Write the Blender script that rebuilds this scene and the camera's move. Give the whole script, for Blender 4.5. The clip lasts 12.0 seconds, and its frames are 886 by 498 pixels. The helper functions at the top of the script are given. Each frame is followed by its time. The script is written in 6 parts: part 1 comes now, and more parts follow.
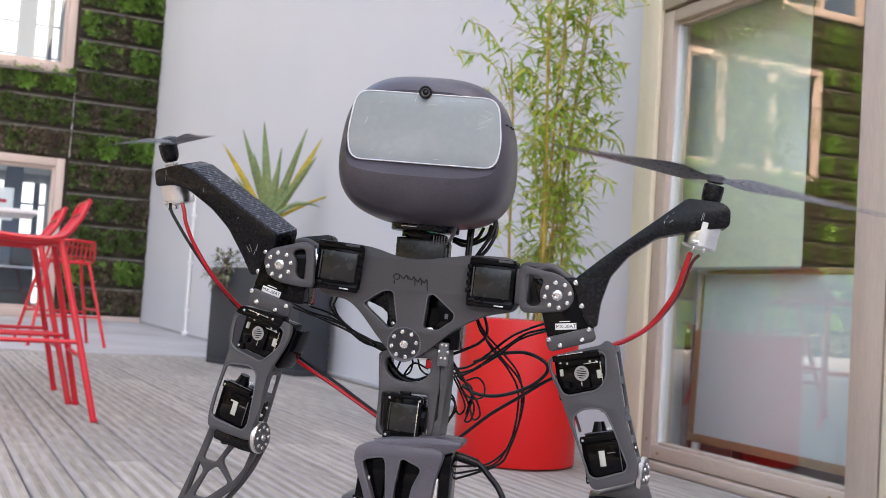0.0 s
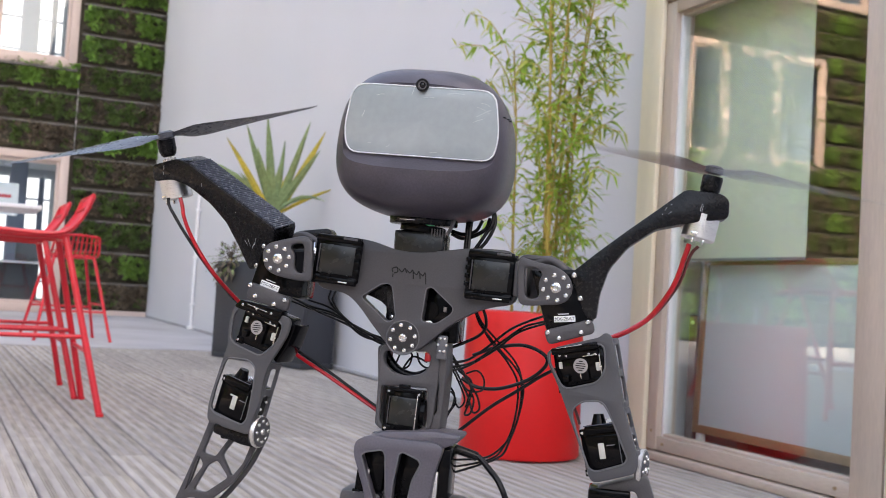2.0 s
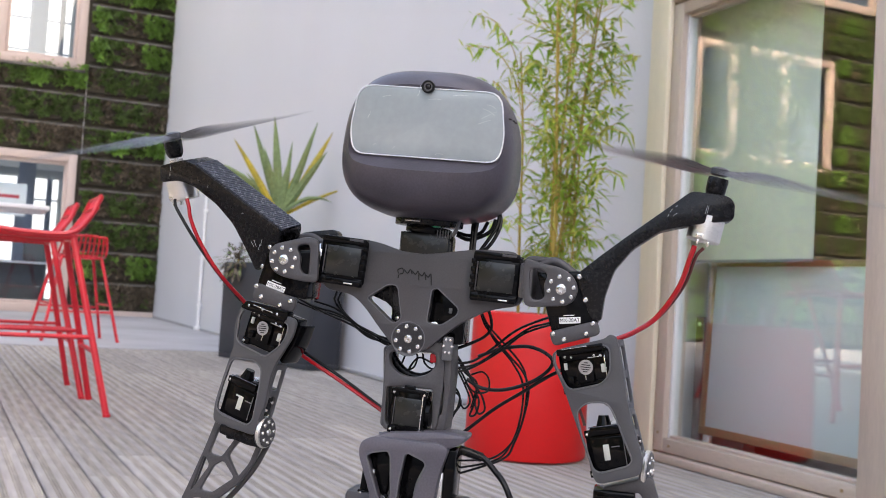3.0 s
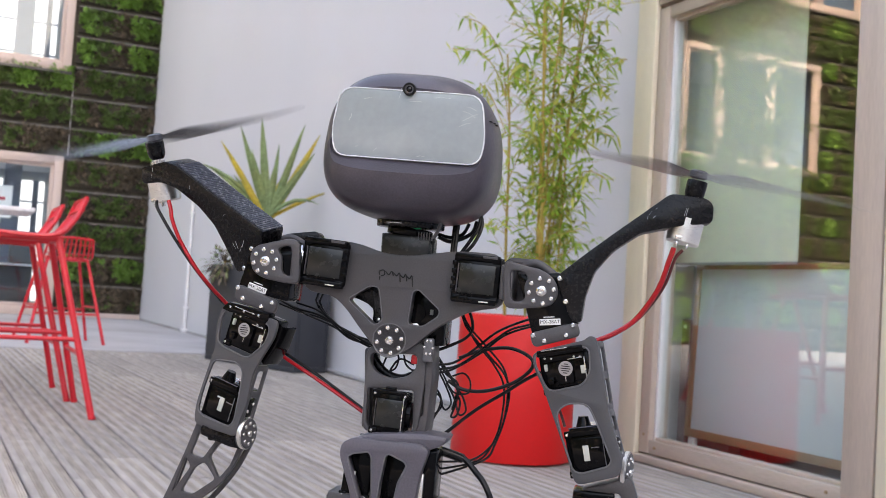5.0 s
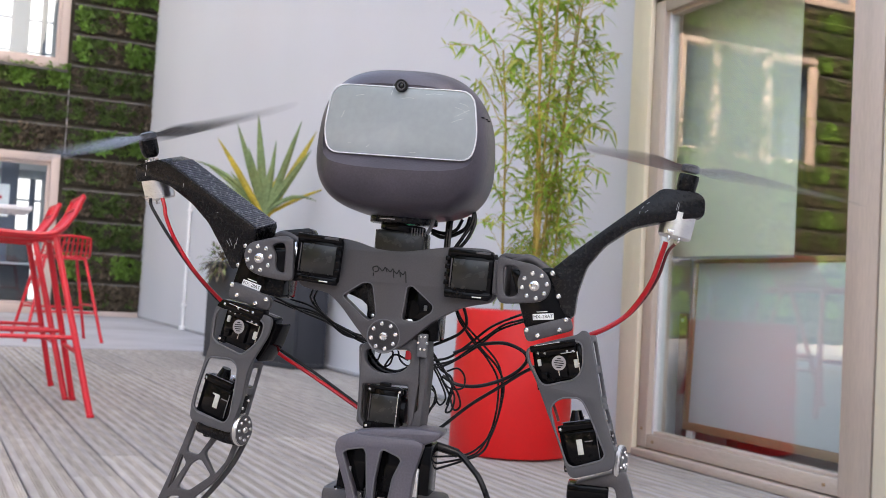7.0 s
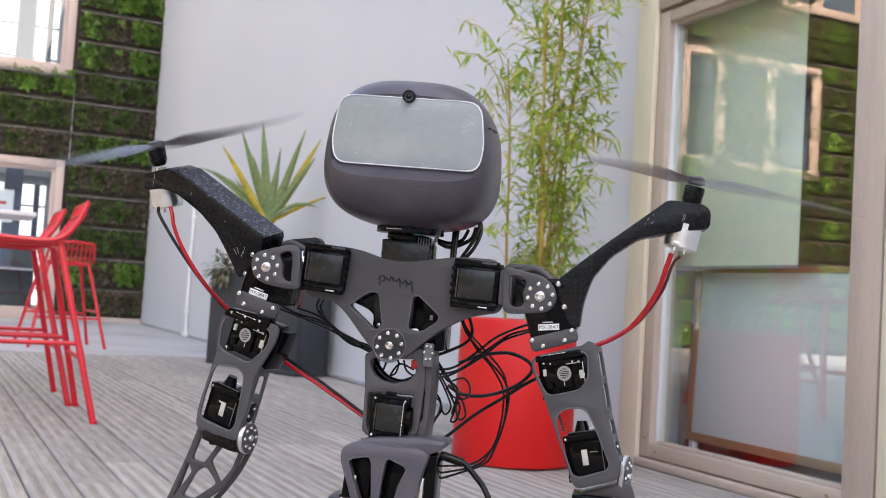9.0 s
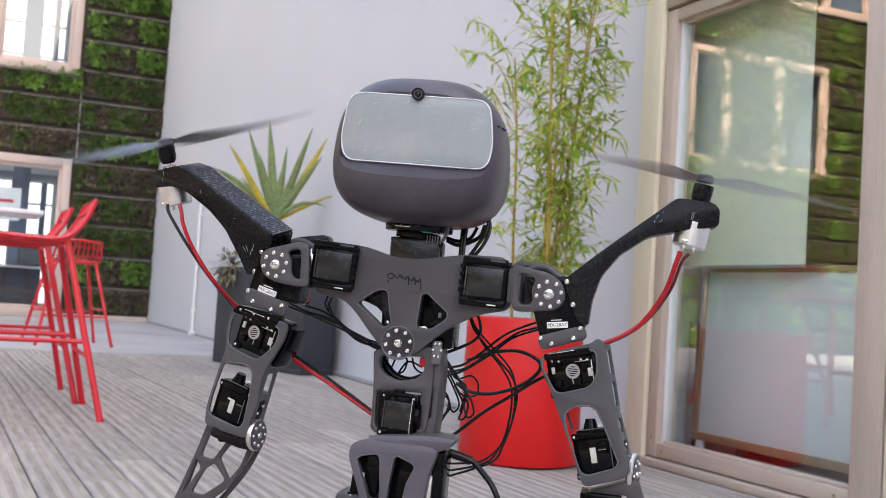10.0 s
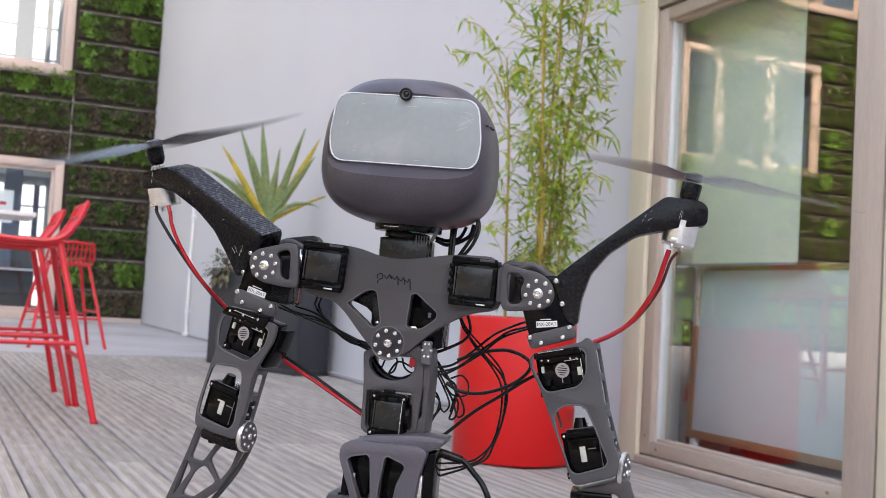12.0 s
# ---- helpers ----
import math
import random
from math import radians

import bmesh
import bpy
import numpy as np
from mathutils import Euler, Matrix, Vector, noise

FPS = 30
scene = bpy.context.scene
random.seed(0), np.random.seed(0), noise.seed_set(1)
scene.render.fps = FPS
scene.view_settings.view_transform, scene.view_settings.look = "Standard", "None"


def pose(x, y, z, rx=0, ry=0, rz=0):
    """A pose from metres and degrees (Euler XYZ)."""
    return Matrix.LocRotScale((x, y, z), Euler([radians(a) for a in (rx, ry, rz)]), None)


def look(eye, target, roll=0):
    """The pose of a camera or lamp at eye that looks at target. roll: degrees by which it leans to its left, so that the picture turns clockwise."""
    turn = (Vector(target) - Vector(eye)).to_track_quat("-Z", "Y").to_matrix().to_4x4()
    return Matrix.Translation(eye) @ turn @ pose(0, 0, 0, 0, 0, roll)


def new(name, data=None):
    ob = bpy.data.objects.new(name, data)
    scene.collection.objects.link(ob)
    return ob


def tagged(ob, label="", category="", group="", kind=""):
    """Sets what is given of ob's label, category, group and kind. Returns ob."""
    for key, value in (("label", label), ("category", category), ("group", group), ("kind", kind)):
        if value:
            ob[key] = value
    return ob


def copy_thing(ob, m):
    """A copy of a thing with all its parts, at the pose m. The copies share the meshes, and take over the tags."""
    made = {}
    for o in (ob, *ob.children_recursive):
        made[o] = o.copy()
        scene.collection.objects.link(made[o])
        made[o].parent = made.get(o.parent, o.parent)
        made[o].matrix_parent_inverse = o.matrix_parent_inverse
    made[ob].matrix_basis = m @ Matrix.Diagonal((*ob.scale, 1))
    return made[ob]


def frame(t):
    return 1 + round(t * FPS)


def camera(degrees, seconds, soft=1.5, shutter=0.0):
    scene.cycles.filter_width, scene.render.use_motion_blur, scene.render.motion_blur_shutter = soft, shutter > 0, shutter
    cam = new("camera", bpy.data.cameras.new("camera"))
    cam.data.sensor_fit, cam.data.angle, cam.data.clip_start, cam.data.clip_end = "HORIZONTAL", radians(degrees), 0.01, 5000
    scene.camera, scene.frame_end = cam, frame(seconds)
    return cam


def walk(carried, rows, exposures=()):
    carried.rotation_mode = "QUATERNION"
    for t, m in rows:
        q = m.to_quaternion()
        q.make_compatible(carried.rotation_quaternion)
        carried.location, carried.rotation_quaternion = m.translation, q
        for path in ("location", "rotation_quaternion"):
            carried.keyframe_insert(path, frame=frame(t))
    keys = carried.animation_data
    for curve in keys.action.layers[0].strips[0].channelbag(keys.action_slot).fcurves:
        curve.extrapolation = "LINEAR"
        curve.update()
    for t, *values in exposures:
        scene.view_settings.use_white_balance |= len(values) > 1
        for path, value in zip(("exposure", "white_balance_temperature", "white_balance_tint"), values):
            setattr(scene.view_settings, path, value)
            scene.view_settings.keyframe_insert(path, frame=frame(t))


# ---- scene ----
cam = camera(46.0, 12.0, soft=0.8, shutter=1.0)
PATH = [
    (0.0, pose(-0.0047, -0.0016, 0.6000, 93.04, -3.71, -0.18)),
    (0.5, pose(-0.0025, -0.0012, 0.6002, 92.93, -3.68, -0.03)),
    (1.0, pose(0.0031, 0.0001, 0.6018, 92.92, -3.27, -0.06)),
    (1.5, pose(0.0038, 0.0004, 0.6017, 92.86, -3.30, -0.10)),
    (2.0, pose(0.0003, 0.0001, 0.6007, 92.62, -3.37, 0.11)),
    (2.5, pose(-0.0000, -0.0000, 0.6000, 92.60, -3.30, 0.50)),
    (3.0, pose(0.0013, -0.0015, 0.6008, 92.66, -3.48, 0.48)),
    (3.5, pose(0.0033, -0.0033, 0.6040, 92.96, -3.27, 0.19)),
    (5.5, pose(0.0069, -0.0046, 0.5998, 92.78, -3.54, -0.27)),
    (6.0, pose(0.0077, -0.0050, 0.6022, 92.73, -3.42, -0.34)),
    (6.5, pose(0.0095, -0.0065, 0.6006, 92.66, -3.17, -0.34)),
    (8.5, pose(0.0104, -0.0083, 0.6015, 92.54, -3.23, -0.10)),
    (9.0, pose(0.0075, -0.0108, 0.6019, 93.03, -3.46, -0.13)),
    (9.5, pose(0.0071, -0.0115, 0.6011, 93.15, -3.33, 0.06)),
    (10.0, pose(0.0056, -0.0113, 0.6007, 92.96, -3.57, 0.20)),
    (10.5, pose(0.0081, -0.0104, 0.6018, 92.98, -3.58, -0.02)),
    (11.0, pose(0.0091, -0.0107, 0.6027, 93.04, -3.34, -0.11)),
    (11.5, pose(0.0084, -0.0105, 0.6014, 92.99, -3.31, -0.17)),
    (12.0, pose(0.0093, -0.0113, 0.6011, 92.96, -3.22, -0.11)),
]
cam.data.dof.use_dof, cam.data.dof.focus_distance, cam.data.dof.aperture_fstop = True, 0.78, 21.0
walk(cam, PATH, exposures=((0.0, 2.87, 7750, 12.5), (12.0, 2.87, 7750, 12.5)))

# ---- light ----
world = bpy.data.worlds.new("hazy_sky")
scene.world = world
world.use_nodes = True
wn, wl = world.node_tree.nodes, world.node_tree.links
sky = wn.new("ShaderNodeTexSky")
sky.sky_type = "NISHITA"
sky.sun_disc = False
sky.sun_elevation, sky.sun_rotation = radians(38), radians(110)
sky.air_density, sky.dust_density, sky.ozone_density = 1.0, 6.0, 0.6
wn["Background"].inputs["Strength"].default_value = 0.15
wl.new(sky.outputs[0], wn["Background"].inputs["Color"])
sun = new("sun", bpy.data.lights.new("sun", "SUN"))
sun.data.energy, sun.data.angle, sun.data.color = 1.3, radians(0.6), (1.0, 0.95, 0.88)
sun.matrix_world = look((9.3, -3.5, 7.8), (0, 0, 0))

# ---- materials ----


def mat(name, color, rough=0.5, metal=0.0, vary=0.12, scale=6.0, fine=60.0, bump=0.05, dirt=None, dirt_amount=0.0,
        random_tint=0.0, stretch=(1, 1, 1), coat=0.0, dist=0.002, through_light=0.0, spec=0.5):
    """A procedural surface: two scales of colour variation, rough variation, fine relief, optional blotches of dirt."""
    m = bpy.data.materials.new(name)
    m.use_nodes = True
    n, l = m.node_tree.nodes, m.node_tree.links
    b = n["Principled BSDF"]
    b.inputs["Metallic"].default_value = metal
    b.inputs["Coat Weight"].default_value = coat
    b.inputs["Specular IOR Level"].default_value = spec
    tc = n.new("ShaderNodeTexCoord")
    mp = n.new("ShaderNodeMapping")
    mp.inputs["Scale"].default_value = stretch
    l.new(tc.outputs["Object"], mp.inputs["Vector"])
    big, small = n.new("ShaderNodeTexNoise"), n.new("ShaderNodeTexNoise")
    for t, s in ((big, scale), (small, fine)):
        t.inputs["Scale"].default_value = s
        t.inputs["Detail"].default_value = 5
        l.new(mp.outputs[0], t.inputs["Vector"])
    add = n.new("ShaderNodeMath")
    add.operation = "ADD"
    l.new(big.outputs["Fac"], add.inputs[0])
    l.new(small.outputs["Fac"], add.inputs[1])
    ramp = n.new("ShaderNodeMapRange")
    ramp.inputs["From Min"].default_value, ramp.inputs["From Max"].default_value = 0.7, 1.3
    ramp.inputs["To Min"].default_value, ramp.inputs["To Max"].default_value = 1 - vary, 1 + vary
    l.new(add.outputs[0], ramp.inputs["Value"])
    fac = ramp.outputs[0]
    if random_tint:
        oi = n.new("ShaderNodeObjectInfo")
        r2 = n.new("ShaderNodeMapRange")
        r2.inputs["To Min"].default_value, r2.inputs["To Max"].default_value = 1 - random_tint, 1 + random_tint
        l.new(oi.outputs["Random"], r2.inputs["Value"])
        mul = n.new("ShaderNodeMath")
        mul.operation = "MULTIPLY"
        l.new(fac, mul.inputs[0])
        l.new(r2.outputs[0], mul.inputs[1])
        fac = mul.outputs[0]
    sc = n.new("ShaderNodeVectorMath")
    sc.operation = "SCALE"
    sc.inputs[0].default_value = color
    l.new(fac, sc.inputs["Scale"])
    col = sc.outputs["Vector"]
    if dirt:
        spots = n.new("ShaderNodeTexNoise")
        spots.inputs["Scale"].default_value = scale * 0.6
        spots.inputs["Detail"].default_value = 8
        l.new(mp.outputs[0], spots.inputs["Vector"])
        r3 = n.new("ShaderNodeMapRange")
        r3.inputs["From Min"].default_value, r3.inputs["From Max"].default_value = 0.5, 0.75
        r3.inputs["To Max"].default_value = dirt_amount
        l.new(spots.outputs["Fac"], r3.inputs["Value"])
        mix = n.new("ShaderNodeMix")
        mix.data_type = "RGBA"
        l.new(r3.outputs[0], mix.inputs["Factor"])
        l.new(col, mix.inputs["A"])
        mix.inputs["B"].default_value = (*dirt, 1)
        col = mix.outputs["Result"]
    l.new(col, b.inputs["Base Color"])
    rr = n.new("ShaderNodeMapRange")
    rr.inputs["From Min"].default_value, rr.inputs["From Max"].default_value = 0.3, 0.7
    rr.inputs["To Min"].default_value, rr.inputs["To Max"].default_value = max(rough - 0.08, 0.02), min(rough + 0.08, 1)
    l.new(small.outputs["Fac"], rr.inputs["Value"])
    l.new(rr.outputs[0], b.inputs["Roughness"])
    if bump:
        bp = n.new("ShaderNodeBump")
        bp.inputs["Strength"].default_value, bp.inputs["Distance"].default_value = bump, dist
        l.new(small.outputs["Fac"], bp.inputs["Height"])
        l.new(bp.outputs[0], b.inputs["Normal"])
    if through_light:
        tr, mx = n.new("ShaderNodeBsdfTranslucent"), n.new("ShaderNodeMixShader")
        l.new(col, tr.inputs["Color"])
        mx.inputs[0].default_value = through_light
        l.new(b.outputs[0], mx.inputs[1])
        l.new(tr.outputs[0], mx.inputs[2])
        l.new(mx.outputs[0], n["Material Output"].inputs["Surface"])
    return m


def glow_mat(name, color, strength):
    m = bpy.data.materials.new(name)
    m.use_nodes = True
    b = m.node_tree.nodes["Principled BSDF"]
    b.inputs["Base Color"].default_value = (*color, 1)
    b.inputs["Emission Color"].default_value = (*color, 1)
    b.inputs["Emission Strength"].default_value = strength
    return m


RENDER_WALL = mat("painted_render", (0.62, 0.61, 0.63), 0.85, vary=0.035, scale=0.35, fine=90, bump=0.12, dirt=(0.5, 0.48, 0.46), dirt_amount=0.12)
CONCRETE = mat("concrete", (0.40, 0.39, 0.40), 0.9, vary=0.12, scale=1.2, fine=50, bump=0.2, dirt=(0.27, 0.245, 0.235), dirt_amount=0.7)
DECK = mat("weathered_deck_wood", (0.338, 0.305, 0.287), 0.85, vary=0.36, scale=3.0, fine=40, bump=0.35, dirt=(0.27, 0.235, 0.20),
           dirt_amount=0.6, random_tint=0.07, stretch=(1, 0.12, 1), dist=0.003)
DECK_GROOVE = mat("dirty_grooved_deck_wood", (0.318, 0.279, 0.240), 0.9, vary=0.45, scale=3.0, fine=40, bump=0.35, dirt=(0.23, 0.195, 0.155),
                  dirt_amount=0.6, random_tint=0.07, stretch=(1, 0.12, 1), dist=0.003)
SOIL = mat("soil", (0.07, 0.05, 0.035), 0.95, vary=0.5, scale=20, fine=120, bump=0.8, dist=0.01)
FRAME_WOOD = mat("pale_larch_frame", (0.50, 0.40, 0.36), 0.55, vary=0.10, scale=2.5, fine=50, bump=0.08, stretch=(6, 6, 0.5))
FRAME_WOOD_H = mat("pale_larch_rail", (0.50, 0.40, 0.36), 0.55, vary=0.10, scale=2.5, fine=50, bump=0.08, stretch=(0.6, 0.6, 6))
DOOR_WOOD = mat("weathered_door_frame", (0.52, 0.42, 0.35), 0.5, vary=0.12, scale=2.5, fine=50, bump=0.08, stretch=(6, 6, 0.5))
DOOR_WOOD_H = mat("weathered_door_rail", (0.47, 0.38, 0.315), 0.5, vary=0.12, scale=2.5, fine=50, bump=0.08, stretch=(0.6, 0.6, 6))
BEIGE_POST = mat("beige_clad_post", (0.76, 0.67, 0.52), 0.6, vary=0.06, scale=1.5, fine=60, bump=0.05, stretch=(5, 5, 0.4))
PANEL_BACK = mat("felt_backing", (0.056, 0.047, 0.035), 0.95, vary=0.4, scale=5, fine=80, bump=0.4)
PANEL_EDGE = mat("grey_panel_rail", (0.12, 0.108, 0.098), 0.85, vary=0.5, scale=4, fine=70, bump=0.1)
LEAF = mat("wall_foliage", (0.105, 0.17, 0.045), 0.7, vary=0.5, scale=5, fine=30, bump=0.2, random_tint=0.0, through_light=0.3)
LEAF_BRIGHT = mat("fern_foliage", (0.20, 0.36, 0.075), 0.6, vary=0.4, scale=5, fine=30, bump=0.2, through_light=0.3)
LEAF_BROWN = mat("dry_foliage", (0.13, 0.10, 0.07), 0.8, vary=0.5, scale=5, fine=30, bump=0.2)
BAMBOO_LEAF = mat("bamboo_leaf", (0.33, 0.48, 0.07), 0.45, vary=0.35, scale=4, fine=30, bump=0.05, through_light=0.52)
BAMBOO_LEAF_PALE = mat("pale_bamboo_leaf", (0.58, 0.58, 0.14), 0.45, vary=0.3, scale=4, fine=30, bump=0.05, through_light=0.52)
CANE = mat("bamboo_cane", (0.42, 0.29, 0.06), 0.45, vary=0.3, scale=8, fine=60, bump=0.05)
YUCCA = mat("yucca_leaf", (0.23, 0.31, 0.13), 0.5, vary=0.3, scale=5, fine=40, bump=0.05, dirt=(0.30, 0.29, 0.08), dirt_amount=0.7, through_light=0.3)
YUCCA_YELLOW = mat("yellowed_yucca_leaf", (0.55, 0.42, 0.05), 0.5, vary=0.3, scale=5, fine=40, bump=0.05, dirt=(0.25, 0.27, 0.08), dirt_amount=0.6, through_light=0.3)
RED_PLASTIC = mat("red_planter_plastic", (0.66, 0.007, 0.008), 0.45, vary=0.05, scale=3, fine=80, bump=0.04)
RED_PAINT = mat("red_powder_coat", (0.60, 0.016, 0.03), 0.35, vary=0.06, scale=6, fine=90, bump=0.03)
DARK_POT = mat("anthracite_planter", (0.034, 0.037, 0.047), 0.55, vary=0.15, scale=3, fine=60, bump=0.06)
WHITE_TOP = mat("white_laminate", (0.78, 0.78, 0.8), 0.3, vary=0.03, bump=0.01)
WHITE_PIPE = mat("white_conduit", (0.75, 0.74, 0.74), 0.5, vary=0.05, bump=0.02)
GREEN_BLIND = mat("pale_green_blind", (0.82, 0.88, 0.76), 0.8, vary=0.05, scale=2, fine=60, bump=0.05)
BOARD_FACE = mat("pale_blue_board", (0.76, 0.86, 0.90), 0.35, vary=0.012, scale=2, fine=40, bump=0.0)
BOARD_TRIM = mat("varnished_board_trim", (0.33, 0.21, 0.11), 0.45, vary=0.2, scale=4, fine=60, bump=0.06)
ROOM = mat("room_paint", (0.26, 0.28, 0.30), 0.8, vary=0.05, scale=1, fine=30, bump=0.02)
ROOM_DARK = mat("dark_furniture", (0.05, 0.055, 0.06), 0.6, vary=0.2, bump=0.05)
ROOM_BLUE = mat("blue_grey_column_unlit_room", (0.17, 0.22, 0.31), 0.6, vary=0.1, bump=0.02)
PAPER = mat("white_paper", (0.8, 0.79, 0.77), 0.7, vary=0.04, bump=0.02)
DAYLIGHT = glow_mat("daylight_beyond", (0.88, 0.93, 1.0), 0.32)

# ---- mesh helpers ----


def link(name, bm, material, parent=None, label="", smooth=False):
    me = bpy.data.meshes.new(name)
    bmesh.ops.recalc_face_normals(bm, faces=bm.faces[:])
    bm.to_mesh(me)
    bm.free()
    for m in (material if isinstance(material, (list, tuple)) else (material,)):
        me.materials.append(m)
    if smooth:
        me.shade_smooth()
        me.set_sharp_from_angle(angle=radians(38))
    ob = new(name, me)
    if parent is not None:
        ob.parent = parent
    if label:
        ob["label"] = label
    return ob


def part(name, bm, material, parent, label="", smooth=True):
    return link(name, bm, material, parent, label, smooth)


def empty(name, m=None):
    ob = new(name)
    ob.empty_display_size = 0.05
    if m is not None:
        ob.matrix_basis = m
    return ob


def box(lo, hi, bevel=0.0, m=None, bm=None, segments=2):
    """A box from corner to corner with rounded edges."""
    bm = bm or bmesh.new()
    c = [(a + b) / 2 for a, b in zip(lo, hi)]
    s = [abs(b - a) for a, b in zip(lo, hi)]
    made = bmesh.ops.create_cube(bm, size=1.0)["verts"]
    for v in made:
        v.co = Vector((v.co.x * s[0] + c[0], v.co.y * s[1] + c[1], v.co.z * s[2] + c[2]))
    if bevel:
        edges = list({e for v in made for e in v.link_edges})
        made = list({v for f in bmesh.ops.bevel(bm, geom=edges, offset=min(bevel, min(s) * 0.45), segments=segments, profile=0.5, affect="EDGES")["faces"] for v in f.verts} | {v for v in made if v.is_valid})
    if m is not None:
        bmesh.ops.transform(bm, matrix=m, verts=made)
    return bm


def cyl(a, b, r, r2=None, seg=16, bm=None, bevel=0.0):
    bm = bm or bmesh.new()
    a, b = Vector(a), Vector(b)
    d = b - a
    made = bmesh.ops.create_cone(bm, cap_ends=True, segments=seg, radius1=r, radius2=r if r2 is None else r2, depth=d.length)["verts"]
    if bevel:
        edges = [e for e in {e for v in made for e in v.link_edges} if any(len(f.verts) > 4 for f in e.link_faces)]
        made = list({v for f in bmesh.ops.bevel(bm, geom=edges, offset=bevel, segments=2, profile=0.5, affect="EDGES")["faces"] for v in f.verts} | {v for v in made if v.is_valid})
    bmesh.ops.transform(bm, matrix=Matrix.Translation((a + b) / 2) @ d.to_track_quat("Z", "Y").to_matrix().to_4x4(), verts=made)
    return bm


def smooth_path(points, steps=6):
    """Catmull-Rom through the points."""
    p = [Vector(q) for q in points]
    p = [p[0] * 2 - p[1]] + p + [p[-1] * 2 - p[-2]]
    out = []
    for i in range(1, len(p) - 2):
        a, b, c, d = p[i - 1:i + 3]
        for k in range(steps):
            t = k / steps
            out.append(0.5 * ((2 * b) + (c - a) * t + (2 * a - 5 * b + 4 * c - d) * t * t + (3 * b - a - 3 * c + d) * t ** 3))
    return out + [p[-2]]


def tube(points, r, seg=8, steps=6, bm=None, taper=1.0):
    bm = bm or bmesh.new()
    pts = smooth_path(points, steps) if len(points) > 2 else [Vector(q) for q in points]
    rings, side = [], None
    for i, p in enumerate(pts):
        t = (pts[min(i + 1, len(pts) - 1)] - pts[max(i - 1, 0)]).normalized()
        side = (side if side is not None else t.orthogonal())
        side = (side - t * side.dot(t)).normalized()
        up = t.cross(side)
        rad = r * (1 + (taper - 1) * i / (len(pts) - 1))
        rings.append([bm.verts.new(p + (side * math.cos(2 * math.pi * k / seg) + up * math.sin(2 * math.pi * k / seg)) * rad) for k in range(seg)])
    for a, b in zip(rings, rings[1:]):
        for k in range(seg):
            bm.faces.new((a[k], a[(k + 1) % seg], b[(k + 1) % seg], b[k]))
    bm.faces.new(rings[0][::-1])
    bm.faces.new(rings[-1])
    return bm


def lathe(profile, seg=48, center=(0, 0, 0)):
    """Turn a profile of (radius, height) round the z axis."""
    bm = bmesh.new()
    rings = [[bm.verts.new((center[0] + r * math.cos(2 * math.pi * k / seg), center[1] + r * math.sin(2 * math.pi * k / seg), center[2] + z)) for k in range(seg)] for r, z in profile]
    for a, b in zip(rings, rings[1:]):
        for k in range(seg):
            bm.faces.new((a[k], a[(k + 1) % seg], b[(k + 1) % seg], b[k]))
    bm.faces.new(rings[0][::-1])
    bm.faces.new(rings[-1])
    return bm


def rounded(points, radius, steps=4):
    """A closed outline with its corners rounded; a point may bring its own radius as third number."""
    n, out = len(points), []
    for i in range(n):
        p = Vector(points[i][:2])
        a, b = Vector(points[i - 1][:2]) - p, Vector(points[(i + 1) % n][:2]) - p
        r = points[i][2] if len(points[i]) > 2 else radius
        cut = min(r, a.length * 0.48, b.length * 0.48)
        p0, p1 = p + a.normalized() * cut, p + b.normalized() * cut
        for k in range(steps + 1):
            t = k / steps
            out.append(p0 * (1 - t) ** 2 + p * 2 * t * (1 - t) + p1 * t * t)
    return out


def plate(outline, holes=(), thick=0.004, bevel=0.0008, radius=0.004, m=None, bm=None):
    """A flat plate in the x-z plane, its front at y = 0 and its body behind it (+y), with rounded corners, holes and softened edges."""
    cu = bpy.data.curves.new("outline", "CURVE")
    cu.dimensions, cu.fill_mode = "2D", "BOTH"
    cu.extrude, cu.bevel_depth, cu.bevel_resolution, cu.offset = thick / 2 - bevel, bevel, 1, -bevel
    for loop in (outline, *holes):
        pts = rounded(loop, radius)
        sp = cu.splines.new("POLY")
        sp.points.add(len(pts) - 1)
        for q, p in zip(sp.points, pts):
            q.co = (p[0], p[1], 0, 1)
        sp.use_cyclic_u = True
    ob = bpy.data.objects.new("outline", cu)
    me = bpy.data.meshes.new_from_object(ob)
    bpy.data.objects.remove(ob)
    bpy.data.curves.remove(cu)
    bm = bm or bmesh.new()
    tmp = bmesh.new()
    tmp.from_mesh(me)
    bpy.data.meshes.remove(me)
    bmesh.ops.remove_doubles(tmp, verts=tmp.verts[:], dist=1e-6)
    turn = Matrix(((1, 0, 0, 0), (0, 0, 1, thick / 2), (0, 1, 0, 0), (0, 0, 0, 1)))
    bmesh.ops.transform(tmp, matrix=(m if m is not None else Matrix()) @ turn, verts=tmp.verts[:])
    me = bpy.data.meshes.new("tmp")
    tmp.to_mesh(me)
    tmp.free()
    bm.from_mesh(me)
    bpy.data.meshes.remove(me)
    return bm


# ---- the courtyard ----
TURN = 24.5                                   # the grey wall runs away from the camera at this yaw
ALONG = Vector((-math.sin(radians(TURN)), math.cos(radians(TURN)), 0))
ACROSS = Vector((math.cos(radians(TURN)), math.sin(radians(TURN)), 0))   # out of the courtyard, into the grey wall
GREY = pose(0.83, 4.46, 0, 0, 0, TURN)        # local x into the wall, y along it, z up
CORNER = Vector((0.83, 4.46, 0)) + ALONG * 13.5


